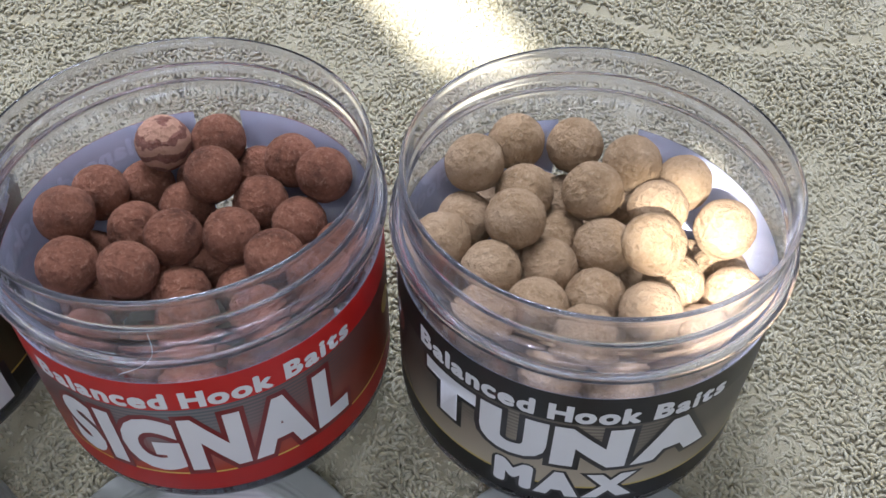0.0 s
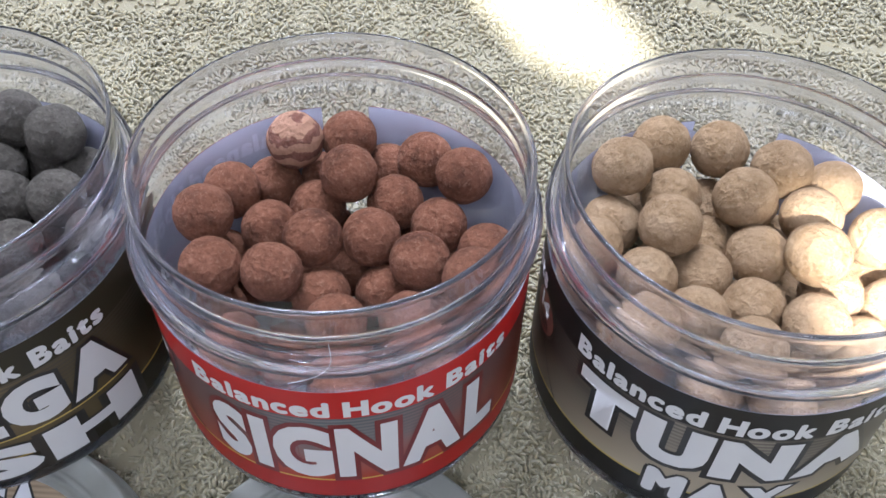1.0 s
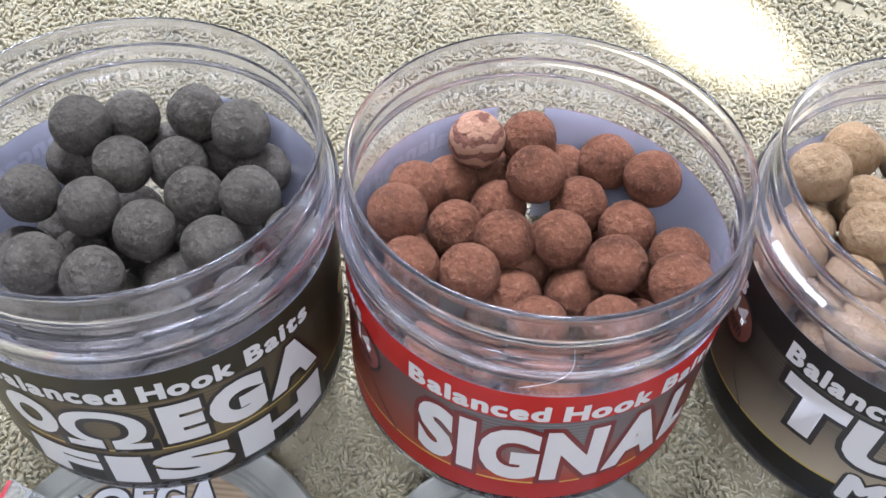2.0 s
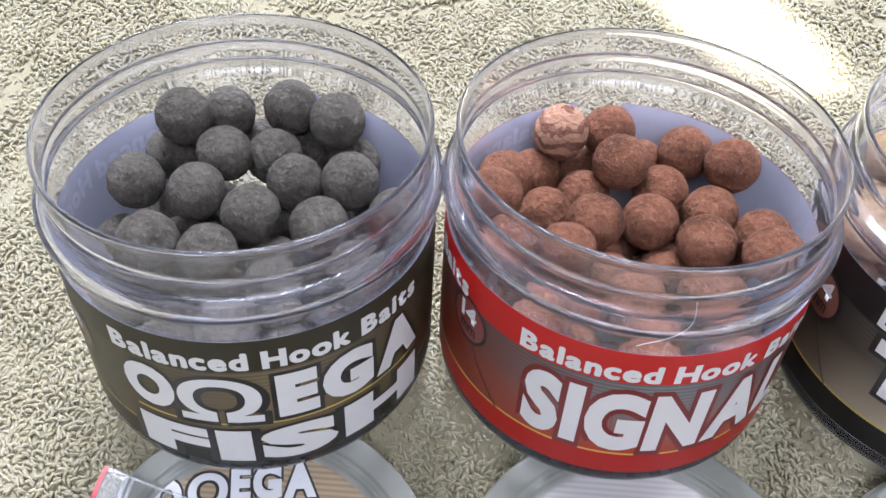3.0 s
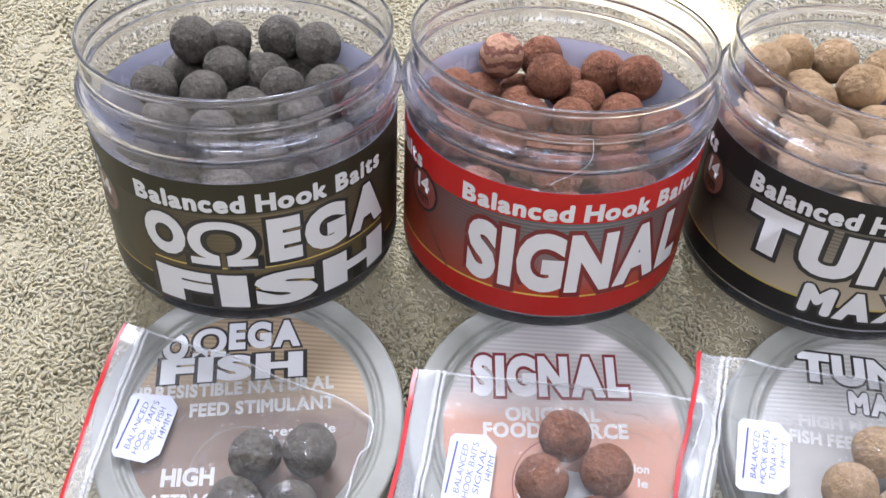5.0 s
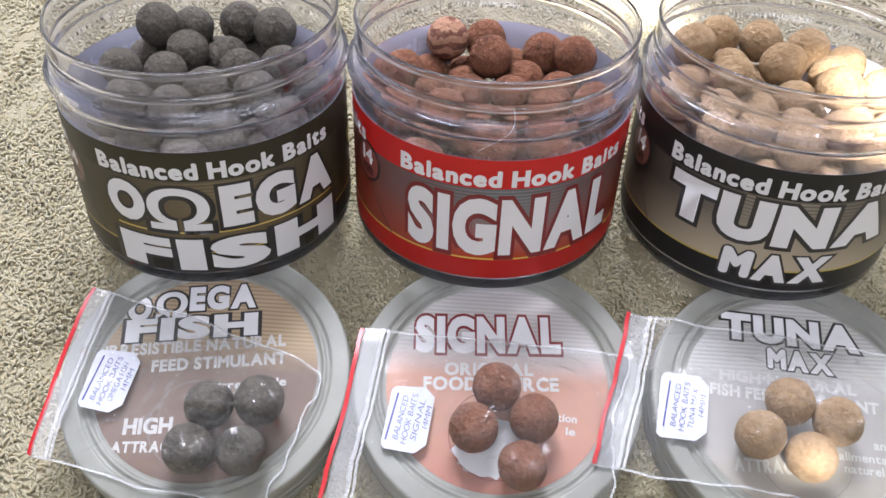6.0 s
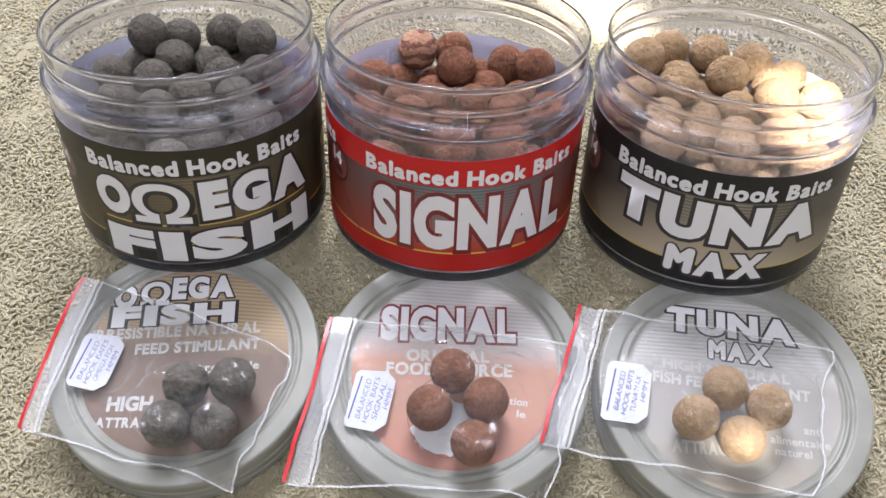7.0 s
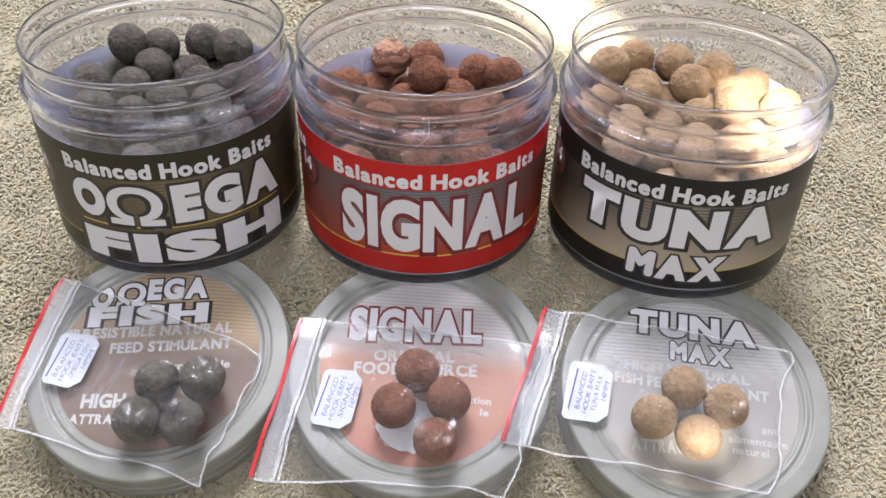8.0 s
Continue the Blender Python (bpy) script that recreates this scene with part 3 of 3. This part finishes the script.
def jar(kind):
    cx, cy = JARS[kind]
    base = tagged(new("bait_jar"), "open clear plastic screw jar with a " + WORDS[kind], "jar", "open bait jars")
    base.location = (cx, cy, 0)
    outer = [(0.0, 0.0012), (0.0300, 0.0012), (0.0320, 0.0), (0.0402, 0.0), (0.0422, 0.0012), (0.0430, 0.0034), (0.0429, 0.0060), (0.0429, 0.0515),
             (0.0431, 0.0540), (0.0443, 0.0554), (0.0446, 0.0572), (0.0442, 0.0586), (0.0417, 0.0596),
             (0.0415, 0.0628), (0.0422, 0.0633), (0.0423, 0.0641), (0.0416, 0.0648), (0.0416, 0.0700), (0.0420, 0.0706), (0.0420, 0.0717)]
    inner = [(0.0412, 0.0721), (0.0409, 0.0712), (0.0407, 0.0650), (0.0407, 0.0602), (0.0410, 0.0594), (0.0431, 0.0583), (0.0435, 0.0572), (0.0432, 0.0560), (0.0422, 0.0546), (0.0421, 0.0520), (0.0421, 0.0060), (0.0400, 0.0038), (0.0, 0.0034)]
    bm = lathe(rounded(outer + inner, 0.0005, 2), 160)
    shell = part("shell", bm, M_JAR, base, "clear bluish plastic with thread rings")
    shell.visible_shadow = False
    # wrapped label, open at the back
    facing, lines = PRINT[kind]
    seam, cover = SEAM[kind]
    bm = strip_bm(2 * math.pi * R_LABEL * cover, 0.0425)
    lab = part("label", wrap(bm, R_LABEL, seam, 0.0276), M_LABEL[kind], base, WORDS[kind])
    bm = strip_bm(2 * math.pi * R_LABEL * cover, 0.0425)
    part("label_back", wrap(bm, R_LABEL - 0.0001, seam, 0.0276), M_BACK, lab, "pale lilac back of the label")
    part("lettering", wrap(text_bm("Balanced Hook Baits", 0.0725, 0.0056, 0.050), R_LABEL + 0.0001, facing - 118, 0.0427), M_WHITE, lab, "white printed lettering")
    part("lettering_ghost", wrap(text_bm("Balanced Hook Baits", 0.0725, 0.0056, 0.050), R_LABEL - 0.0002, facing - 118, 0.0427), M_GHOST, lab, "lettering that shows through the label")
    if kind == "grey":
        part("gold_line", wrap(strip_bm(0.0705, 0.0005), R_LABEL + 0.00005, 21.0, 0.0212), M_GOLD, lab, "thin gold printed line")
    # round size badge
    bm = lathe([(0.0, 0.0), (0.0066, 0.0)], 40, False)
    badge = part("size_badge", wrap(bm, R_LABEL + 0.00006, facing - 69, 0.0338), M_BADGE[kind], lab, "round badge with the ball size")
    part("badge_ring", wrap(lathe([(0.0060, 0.0), (0.0069, 0.0)], 40, False), R_LABEL + 0.0001, facing - 69, 0.0338), M_BLACK, lab, "dark ring round the badge")
    part("lettering", wrap(text_bm("14", 0.0062, 0.0052, 0.03), R_LABEL + 0.0001, facing - 69, 0.0358), M_WHITE, lab, "white size figures")
    part("lettering", wrap(text_bm("mm", 0.0060, 0.0026, 0.02), R_LABEL + 0.0001, facing - 69, 0.0308), M_BLACK, lab, "black size letters")
    # rod line with its hook
    bm = bmesh.new()
    for k in range(14):
        t = k / 14
        bmesh.ops.create_cube(bm, size=1, matrix=pose(-0.0058 + 0.0098 * t, 0.0052 - 0.0135 * t ** 0.8, 0, 0, 0, -52) @ Matrix.Diagonal((0.0013, 0.00022 + 0.0002 * t, 0.00001, 1)))
    part("printed_line", wrap(bm, R_LABEL + 0.0001, facing - 58, 0.0215), M_BLACK, lab, "thin printed fishing line")
    bm = lathe([(0.0, 0.0), (0.0036, 0.0)], 24, False)
    part("emblem", wrap(bm, R_LABEL + 0.0001, facing + 74, 0.0300), M_GOLD, lab, "small golden printed emblem")
    part("lettering", wrap(text_bm("Balanced Hook Baits", 0.0725, 0.0056, 0.050), R_LABEL + 0.0001, facing, 0.0427), M_WHITE, lab, "white printed lettering")
    for body, ang, z, w, h, bold, back in lines:
        part("lettering_edge", wrap(text_bm(body, w, h, bold, edge=0.065), R_LABEL + 0.00008, ang, z - 0.0002), back, lab, "dark outline behind the lettering")
        part("lettering", wrap(text_bm(body, w, h, bold), R_LABEL + 0.00016, ang, z), M_WHITE, lab, "large white printed lettering")
    return base


for kind in JARS:
    jar(kind)


def fibre():
    """A stray hair stuck to the neck of the middle jar."""
    bm = bmesh.new()
    prev = None
    for k in range(25):
        t = k / 24
        a = radians(7 - 9 * t + 2.5 * math.sin(5 * t))
        z, r = 0.0650 - 0.0135 * t ** 0.8, 0.0434 + 0.0014 * math.sin(math.pi * t)
        c = Vector((r * math.sin(a), -r * math.cos(a), z))
        ring = [bm.verts.new(c + Vector((0.00007 * math.cos(w), 0.00007 * math.sin(w), 0.00003 * math.cos(w)))) for w in (0, 2.09, 4.19)]
        if prev:
            for i in range(3):
                bm.faces.new((prev[i], prev[(i + 1) % 3], ring[(i + 1) % 3], ring[i]))
        prev = ring
    tagged(mesh_ob("fibre", bm, M_WHITE), "thin pale stray hair on a jar neck", "hair")


fibre()


# ---------- lids on the rug ----------
LID_H = 0.0133
LID_SHIFT = LID_H * math.sin(math.atan(SLOPE))


def on_rug(x, y):
    return Matrix.Translation((x, y, RISE + SLOPE * y)) @ pose(0, 0, 0, TILT, 0, 0)


M_DISC = {
    "brown": lid_label_material("disc_salmon", (0.50, 0.50, 0.48), (0.36, 0.38, 0.38), (0.42, 0.225, 0.155), (0.34, 0.125, 0.088)),
    "grey": lid_label_material("disc_brown", (0.46, 0.35, 0.225), (0.27, 0.20, 0.125), (0.185, 0.128, 0.098), (0.14, 0.085, 0.065)),
    "tan": lid_label_material("disc_silver", (0.50, 0.50, 0.48), (0.34, 0.34, 0.33), (0.31, 0.30, 0.285), (0.36, 0.32, 0.26)),
}
# text, x, y, width, height, boldness, ink, turn
DISC = {
    "brown": [("SIGNAL", -0.0033, 0.0161, 0.0440, 0.0125, 0.062, M_WHITE, M_MAROON, 3), ("ORIGINAL", -0.0026, 0.0047, 0.0265, 0.0042, 0.045, M_GREY, None, 3), ("FOOD SOURCE", -0.0018, 0.0000, 0.0400, 0.0044, 0.045, M_GREY, None, 3),
              ("tation", 0.0190, -0.0092, 0.0088, 0.0024, 0.03, M_GREY, None, -3), ("le", 0.0215, -0.0132, 0.0028, 0.0024, 0.03, M_GREY, None, -3)],
    "grey": [("O", -0.0248, 0.0202, 0.0072, 0.0085, 0.062, M_WHITE, M_BLACK, 8), ("\u03a9", -0.0153, 0.0222, 0.0095, 0.0092, 0.03, M_WHITE, M_BLACK, 8), ("EGA", 0.0000, 0.0260, 0.0205, 0.0085, 0.062, M_WHITE, M_BLACK, 8), ("FISH", -0.0075, 0.0150, 0.0400, 0.0078, 0.062, M_WHITE, M_BLACK, 8),
             ("IRRESISTIBLE NATURAL", -0.0050, 0.0090, 0.0540, 0.0040, 0.045, M_GREY, None, 8), ("FEED STIMULANT", 0.0030, 0.0042, 0.0400, 0.0040, 0.045, M_GREY, None, 8), ("Irresistible", 0.0140, -0.0020, 0.0200, 0.0028, 0.03, M_GREY, None, 8), ("HIGH", -0.0135, -0.0170, 0.0140, 0.0050, 0.045, M_GREY, None, 6), ("ATTRACT", -0.0130, -0.0232, 0.0190, 0.0034, 0.045, M_GREY, None, 5)],
    "tan": [("TUNA", 0.0010, 0.0232, 0.0415, 0.0092, 0.062, M_WHITE, M_BLACK, -4), ("MAX", 0.0028, 0.0135, 0.0195, 0.0068, 0.062, M_WHITE, M_BLACK, -4), ("HIGH NATURAL", -0.0020, 0.0066, 0.0400, 0.0036, 0.045, M_GREY, None, -4), ("FISH FEED STIMULANT", -0.0008, 0.0015, 0.0490, 0.0038, 0.045, M_GREY, None, -4), ("ATTRACT", -0.0110, -0.0195, 0.0190, 0.0042, 0.045, M_GREY, None, 0),
            ("ant", 0.0225, -0.0118, 0.0050, 0.0022, 0.03, M_GREY, None, -3), ("alimentaire", 0.0185, -0.0155, 0.0180, 0.0026, 0.03, M_GREY, None, -3), ("naturel", 0.0160, -0.0190, 0.0110, 0.0026, 0.03, M_GREY, None, -3)],
}


def lid(kind):
    cx, cy = LIDS[kind]
    base = tagged(new("jar_lid"), "frosted translucent plastic screw lid lying on the rug", "lid", "jar lids")
    base.matrix_world = on_rug(cx, cy + LID_SHIFT)
    top = LID_H
    prof = [(0.0, top - 0.0012), (0.0340, top - 0.0012), (0.0346, top - 0.0004), (0.0352, top - 0.0003), (0.0358, top - 0.0009), (0.0366, top - 0.0009), (0.0372, top - 0.0001), (0.0420, top), (0.0425, top - 0.0005),
            (0.0427, top - 0.0022), (0.0425, 0.0076), (0.0429, 0.0072), (0.0429, 0.0062), (0.0425, 0.0058), (0.0425, 0.0036), (0.0429, 0.0032), (0.0429, 0.0), (0.0420, 0.0), (0.0418, 0.0100), (0.0, 0.0100)]
    part("cap", lathe(rounded(prof, 0.0003, 2), 128), M_FROST, base)
    bm = bmesh.new()
    bmesh.ops.create_circle(bm, cap_ends=True, segments=96, radius=0.0328)
    bmesh.ops.translate(bm, vec=(0, 0, LID_H - 0.00110), verts=bm.verts)
    disc = part("label", bm, M_DISC[kind], base, "round printed paper label", smooth=False)
    for body, x, y, w, h, bold, ink, back, turn in DISC[kind]:
        for extra, up, ma in ((0.0012, 0.00006, back), (0.0, 0.00012, ink)):
            if ma is None:
                continue
            bm = text_bm(body, w, h, bold, edge=0.062 if extra else 0.0)
            bmesh.ops.transform(bm, matrix=pose(x, y, LID_H - 0.00110 + up, 0, 0, turn), verts=bm.verts)
            part("lettering", bm, ma, disc, "printed lettering", smooth=False)
    if kind == "brown":
        bm = bmesh.new()
        rng = random.Random(4)
        vs = []
        for k in range(60):
            w = 2 * math.pi * k / 60
            r = (0.0118 if math.sin(w) < 0.2 else 0.0098) * (1 + rng.uniform(-0.09, 0.06))
            vs.append(bm.verts.new((-0.0005 + r * math.cos(w), -0.0185 + 0.85 * r * math.sin(w), LID_H - 0.00106)))
        bm.faces.new(vs)
        part("white_splash", bm, M_WHITE, disc, "white printed splash", smooth=False)
    # printed target ring
    bm = lathe([(0.0133, 0.0), (0.01355, 0.0)], 96, False)
    bmesh.ops.translate(bm, vec=(0.0, -0.0155, LID_H - 0.00104), verts=bm.verts)
    part("target_ring", bm, M_MAROON if kind == "brown" else M_FAINT, disc, "thin printed ring", smooth=False)
    return base


for kind in LIDS:
    lid(kind)


# ---------- zip bags with four balls each ----------
# corners in the rug's plane from the lid's middle: far zip end, near zip end, near far-side, far far-side (mm)
BAGS = {
    "brown": [(-41.2, 14.6), (-48.0, -39.8), (31.1, -39.9), (37.0, 11.2)],
    "grey": [(-40.8, 26.5), (-45.3, -27.5), (22.5, -40.7), (35.2, 3.7)],
    "tan": [(-48.4, 26.3), (-60.5, -23.0), (19.2, -31.9), (31.8, 15.3)],
}
BAG_BALLS = {
    "brown": [(-0.5, -4.4), (-6.5, -17.0), (10.2, -13.2), (7.3, -26.9)],
    "grey": [(5.1, -12.6), (19.0, -10.4), (16.4, -25.4), (2.0, -25.7)],
    "tan": [(-5.4, -3.3), (-14.9, -13.6), (7.2, -8.5), (-1.8, -19.2)],
}
NOTES = {
    "brown": [(-30.5, -3.7), (-17.7, -3.6), (-19.8, -24.0), (-32.4, -22.5)],
    "grey": [(-32.9, 4.5), (-18.9, 4.2), (-21.8, -15.3), (-34.4, -13.4)],
    "tan": [(-39.8, 6.0), (-25.8, 5.2), (-28.6, -14.9), (-42.6, -13.8)],
}
SCRIPT = {"brown": "SIGNAL", "grey": "OMEGA FISH", "tan": "TUNA MAX"}
FLOOR = LID_H + 0.0004


def bag(kind):
    cx, cy = LIDS[kind]
    m = on_rug(cx, cy + LID_SHIFT)
    rng = random.Random(kind + "bag")
    balls = [Vector((x / 1000, y / 1000)) for x, y in BAG_BALLS[kind]]
    for b in balls:
        p = m @ Vector((b.x, b.y, FLOOR + 0.0071))
        ball(kind, p.x, p.y, p.z, "inside a clear zip bag", kind + " balls in the bag", rng)
    base = tagged(new("zip_bag"), "clear plastic zip bag with a red strip on a lid", "zip bag", "zip bags")
    base.matrix_world = m
    a, b, c, d = (Vector((x / 1000, y / 1000)) for x, y in BAGS[kind])
    nu, nv = 200, 136
    off = Vector((rng.uniform(-5, 5), rng.uniform(-5, 5), 0))

    ridges = []
    for e in balls:
        for corner in (a * 0.75 + d * 0.25, b * 0.8 + c * 0.2, c, d, b * 0.3 + c * 0.7):
            if rng.random() < 0.55:
                ridges.append((e, e + (corner - e) * rng.uniform(0.7, 1.0) + Vector((rng.uniform(-1, 1), rng.uniform(-1, 1))) * 0.006, rng.uniform(0.008, 0.0135)))

    rests = [Vector((x - cx, y - cy)) for x, y in LIDS.values()]

    def sag(p):
        """How far the film hangs below the lids' tops at a point."""
        return min(0.006, 0.36 * max(0.0, min((p - e).length for e in rests) - 0.0425))

    def place(u, v):
        """A point of the bag's outline sheet, its edges a little wavy and its far corners pulled in."""
        p = (a * (1 - u) + d * u) * (1 - v) + (b * (1 - u) + c * u) * v
        q = Vector((u * 3.1, v * 3.3, 2.0)) + off
        wave = Vector((noise.noise(q), noise.noise(q + Vector((7, 3, 1))))) * 0.0030 + Vector((noise.noise(q * 3), noise.noise(q * 3 + Vector((2, 9, 4))))) * 0.0012
        return p + wave * (0.25 + 0.75 * u)

    # narrow straight folds in the stiff film
    folds = []
    for _ in range(22):
        u, v, turn = rng.uniform(0.12, 0.95), rng.uniform(0.06, 0.94), rng.uniform(0, 6.28)
        mid = place(u, v)
        arm = Vector((math.cos(turn), math.sin(turn))) * rng.uniform(0.005, 0.016)
        folds.append((mid - arm, mid + arm, rng.uniform(0.0014, 0.0032), rng.uniform(0.8, 1.5)))

    def film(top):
        bm = bmesh.new()
        rows = []
        for j in range(nv + 1):
            row = []
            for i in range(nu + 1):
                u, v = i / nu, j / nv
                p = place(u, v)
                edge = min(u, 1 - u, v * 0.7, (1 - v) * 0.7)
                k = min(1, edge / 0.12)
                q = Vector((p.x, p.y, 0))
                if top:
                    h = 0.0010 * k
                    for e in balls:
                        dd = (p - e).length
                        h = max(h, min(0.0146, 0.0158 - 0.75 * max(0, dd - 0.0050)))
                    h = min(h, 0.0146)
                    # straight ridges, stretched from the balls to the rim
                    for p0, p1, hi in ridges:
                        ax = p1 - p0
                        t = max(0.0, min(1.0, (p - p0).dot(ax) / ax.length_squared))
                        dd = (p - p0 - ax * t).length
                        h = max(h, hi * (1 - t) ** 0.8 - 0.55 * dd)
                    h *= min(1, edge / 0.05)
                    w = noise.noise(Vector((q.x * 70, q.y * 70, 3.1)) + off) * 1.2
                    h += 0.0007 * k * (1 - abs(math.sin(62 * (q.x * 0.8 + q.y * 0.6) + 2 * w))) ** 4
                    for p0, p1, hi, steep in folds:
                        ax = p1 - p0
                        t = max(0.0, min(1.0, (p - p0).dot(ax) / ax.length_squared))
                        h += k * max(0.0, hi * (1 - abs(2 * t - 1)) - steep * (p - p0 - ax * t).length)
                    # sharp creases between flat facets of stiff film
                    for scale, rise in ((48, 0.0019), (105, 0.0007)):
                        near = noise.voronoi(Vector((q.x * scale, q.y * scale * 0.8, 0.7)) + off)[0]
                        h += rise * k * max(0.0, 1 - (near[1] - near[0]) / 0.40)
                else:
                    h = 0.0002 * noise.noise(q * 120 + off)
                z = FLOOR + (0.0004 if top else 0) + h
                z -= sag(p)
                row.append(bm.verts.new((p.x, p.y, z)))
            rows.append(row)
        for j in range(nv):
            for i in range(nu):
                bm.faces.new((rows[j][i], rows[j + 1][i], rows[j + 1][i + 1], rows[j][i + 1]))
        return bm

    part("front_film", film(True), M_FILM, base, "creased clear film")
    part("back_film", film(False), M_FILM, base)

    def rib(name, u, width, ma, label, high):
        bm = bmesh.new()
        prev = None
        for j in range(41):
            v = j / 40
            p = place(u, v)
            side = (d - a).normalized() * width / 2
            z = FLOOR + high + 0.0005 * math.sin(v * 9 + u * 5) - sag(p)
            ring = [bm.verts.new((p.x + s * side.x, p.y + s * side.y, z + t)) for s, t in ((-1, 0), (1, 0), (1, 0.0005), (-1, 0.0005))]
            if prev:
                for i in range(4):
                    bm.faces.new((prev[i], prev[(i + 1) % 4], ring[(i + 1) % 4], ring[i]))
            else:
                bm.faces.new(ring[::-1])
            prev = ring
        bm.faces.new(prev)
        part(name, bm, ma, base, label, smooth=False)

    rib("red_strip", 0.004, 0.0012, M_ZIP, "red plastic line along the zip edge", 0.0009)
    rib("zip_header", 0.046, 0.0052, M_HEADER, "milky doubled film beside the zip", 0.0004)
    rib("zip_track", 0.085, 0.0012, M_TRACK, "clear raised zip track", 0.0013)
    rib("zip_track", 0.105, 0.0008, M_TRACK, "clear raised zip track", 0.0013)

    def seam(start, end):
        bm = bmesh.new()
        along = (place(*end) - place(*start)).normalized()
        side = Vector((-along.y, along.x)) * 0.0003
        prev = None
        for j in range(31):
            p = place(start[0] + (end[0] - start[0]) * j / 30, start[1] + (end[1] - start[1]) * j / 30)
            z = FLOOR + 0.0003 + 0.0004 * noise.noise(Vector((p.x * 90, p.y * 90, 1))) - sag(p)
            ring = [bm.verts.new((p.x + s * side.x, p.y + s * side.y, z + t)) for s, t in ((-1, 0), (1, 0), (1, 0.0004), (-1, 0.0004))]
            if prev:
                for i in range(4):
                    bm.faces.new((prev[i], prev[(i + 1) % 4], ring[(i + 1) % 4], ring[i]))
            prev = ring
        part("seam", bm, M_TRACK, base, "clear welded edge", smooth=False)

    for start, end in (((0, 0), (1, 0)), ((1, 0), (1, 1)), ((1, 1), (0, 1))):
        seam(start, end)

    # the handwritten note inside
    q = [Vector((x / 1000, y / 1000)) for x, y in NOTES[kind]]
    bm = bmesh.new()
    ring = []
    for k in range(4):
        p, before, after = q[k], q[k - 1], q[(k + 1) % 4]
        cut = 0.0030 if k in (1, 2) else 0.0012
        for other in (before, after):
            w = p + (other - p).normalized() * cut
            ring.append(bm.verts.new((w.x, w.y, FLOOR + 0.0012 - sag(w))))
    face = bm.faces.new(ring)
    if face.normal.z < 0:
        face.normal_flip()
    ret = bmesh.ops.extrude_face_region(bm, geom=[face])
    bmesh.ops.translate(bm, vec=(0, 0, 0.00025), verts=[e for e in ret["geom"] if isinstance(e, bmesh.types.BMVert)])
    bmesh.ops.recalc_face_normals(bm, faces=bm.faces)
    note = mesh_ob("paper_note", bm, M_PAPER, smooth=False)
    note.matrix_world = m
    tagged(note, "white paper note with blue handwriting inside a bag", "note", "paper notes")
    mid = (q[0] + q[1] + q[2] + q[3]) / 4
    up = (q[0] + q[1] - q[2] - q[3]).normalized()
    turn = math.degrees(math.atan2(up.y, up.x)) - 4
    lines = [None, "BALANCED", "HOOK BAITS", SCRIPT[kind], "14MM"]
    for k, body in enumerate(lines):
        x = -0.0048 + k * 0.0025
        width = [0.0145, 0.0135, 0.0155, 0.0125, 0.0070][k]
        if body is None:
            bm = strip_bm(width, 0.0005)
        else:
            bm = text_bm(body, width, 0.0016, -0.012, 0.15)
        shift = Vector((up.y, -up.x))
        p = mid + shift * x + up * (0.0012 if k == 4 else 0.0)
        bmesh.ops.transform(bm, matrix=pose(p.x, p.y, FLOOR + 0.00152 - sag(p), 0, 0, turn), verts=bm.verts)
        part("handwriting", bm, M_INK, note, "blue pen handwriting", smooth=False)


for kind in BAGS:
    bag(kind)
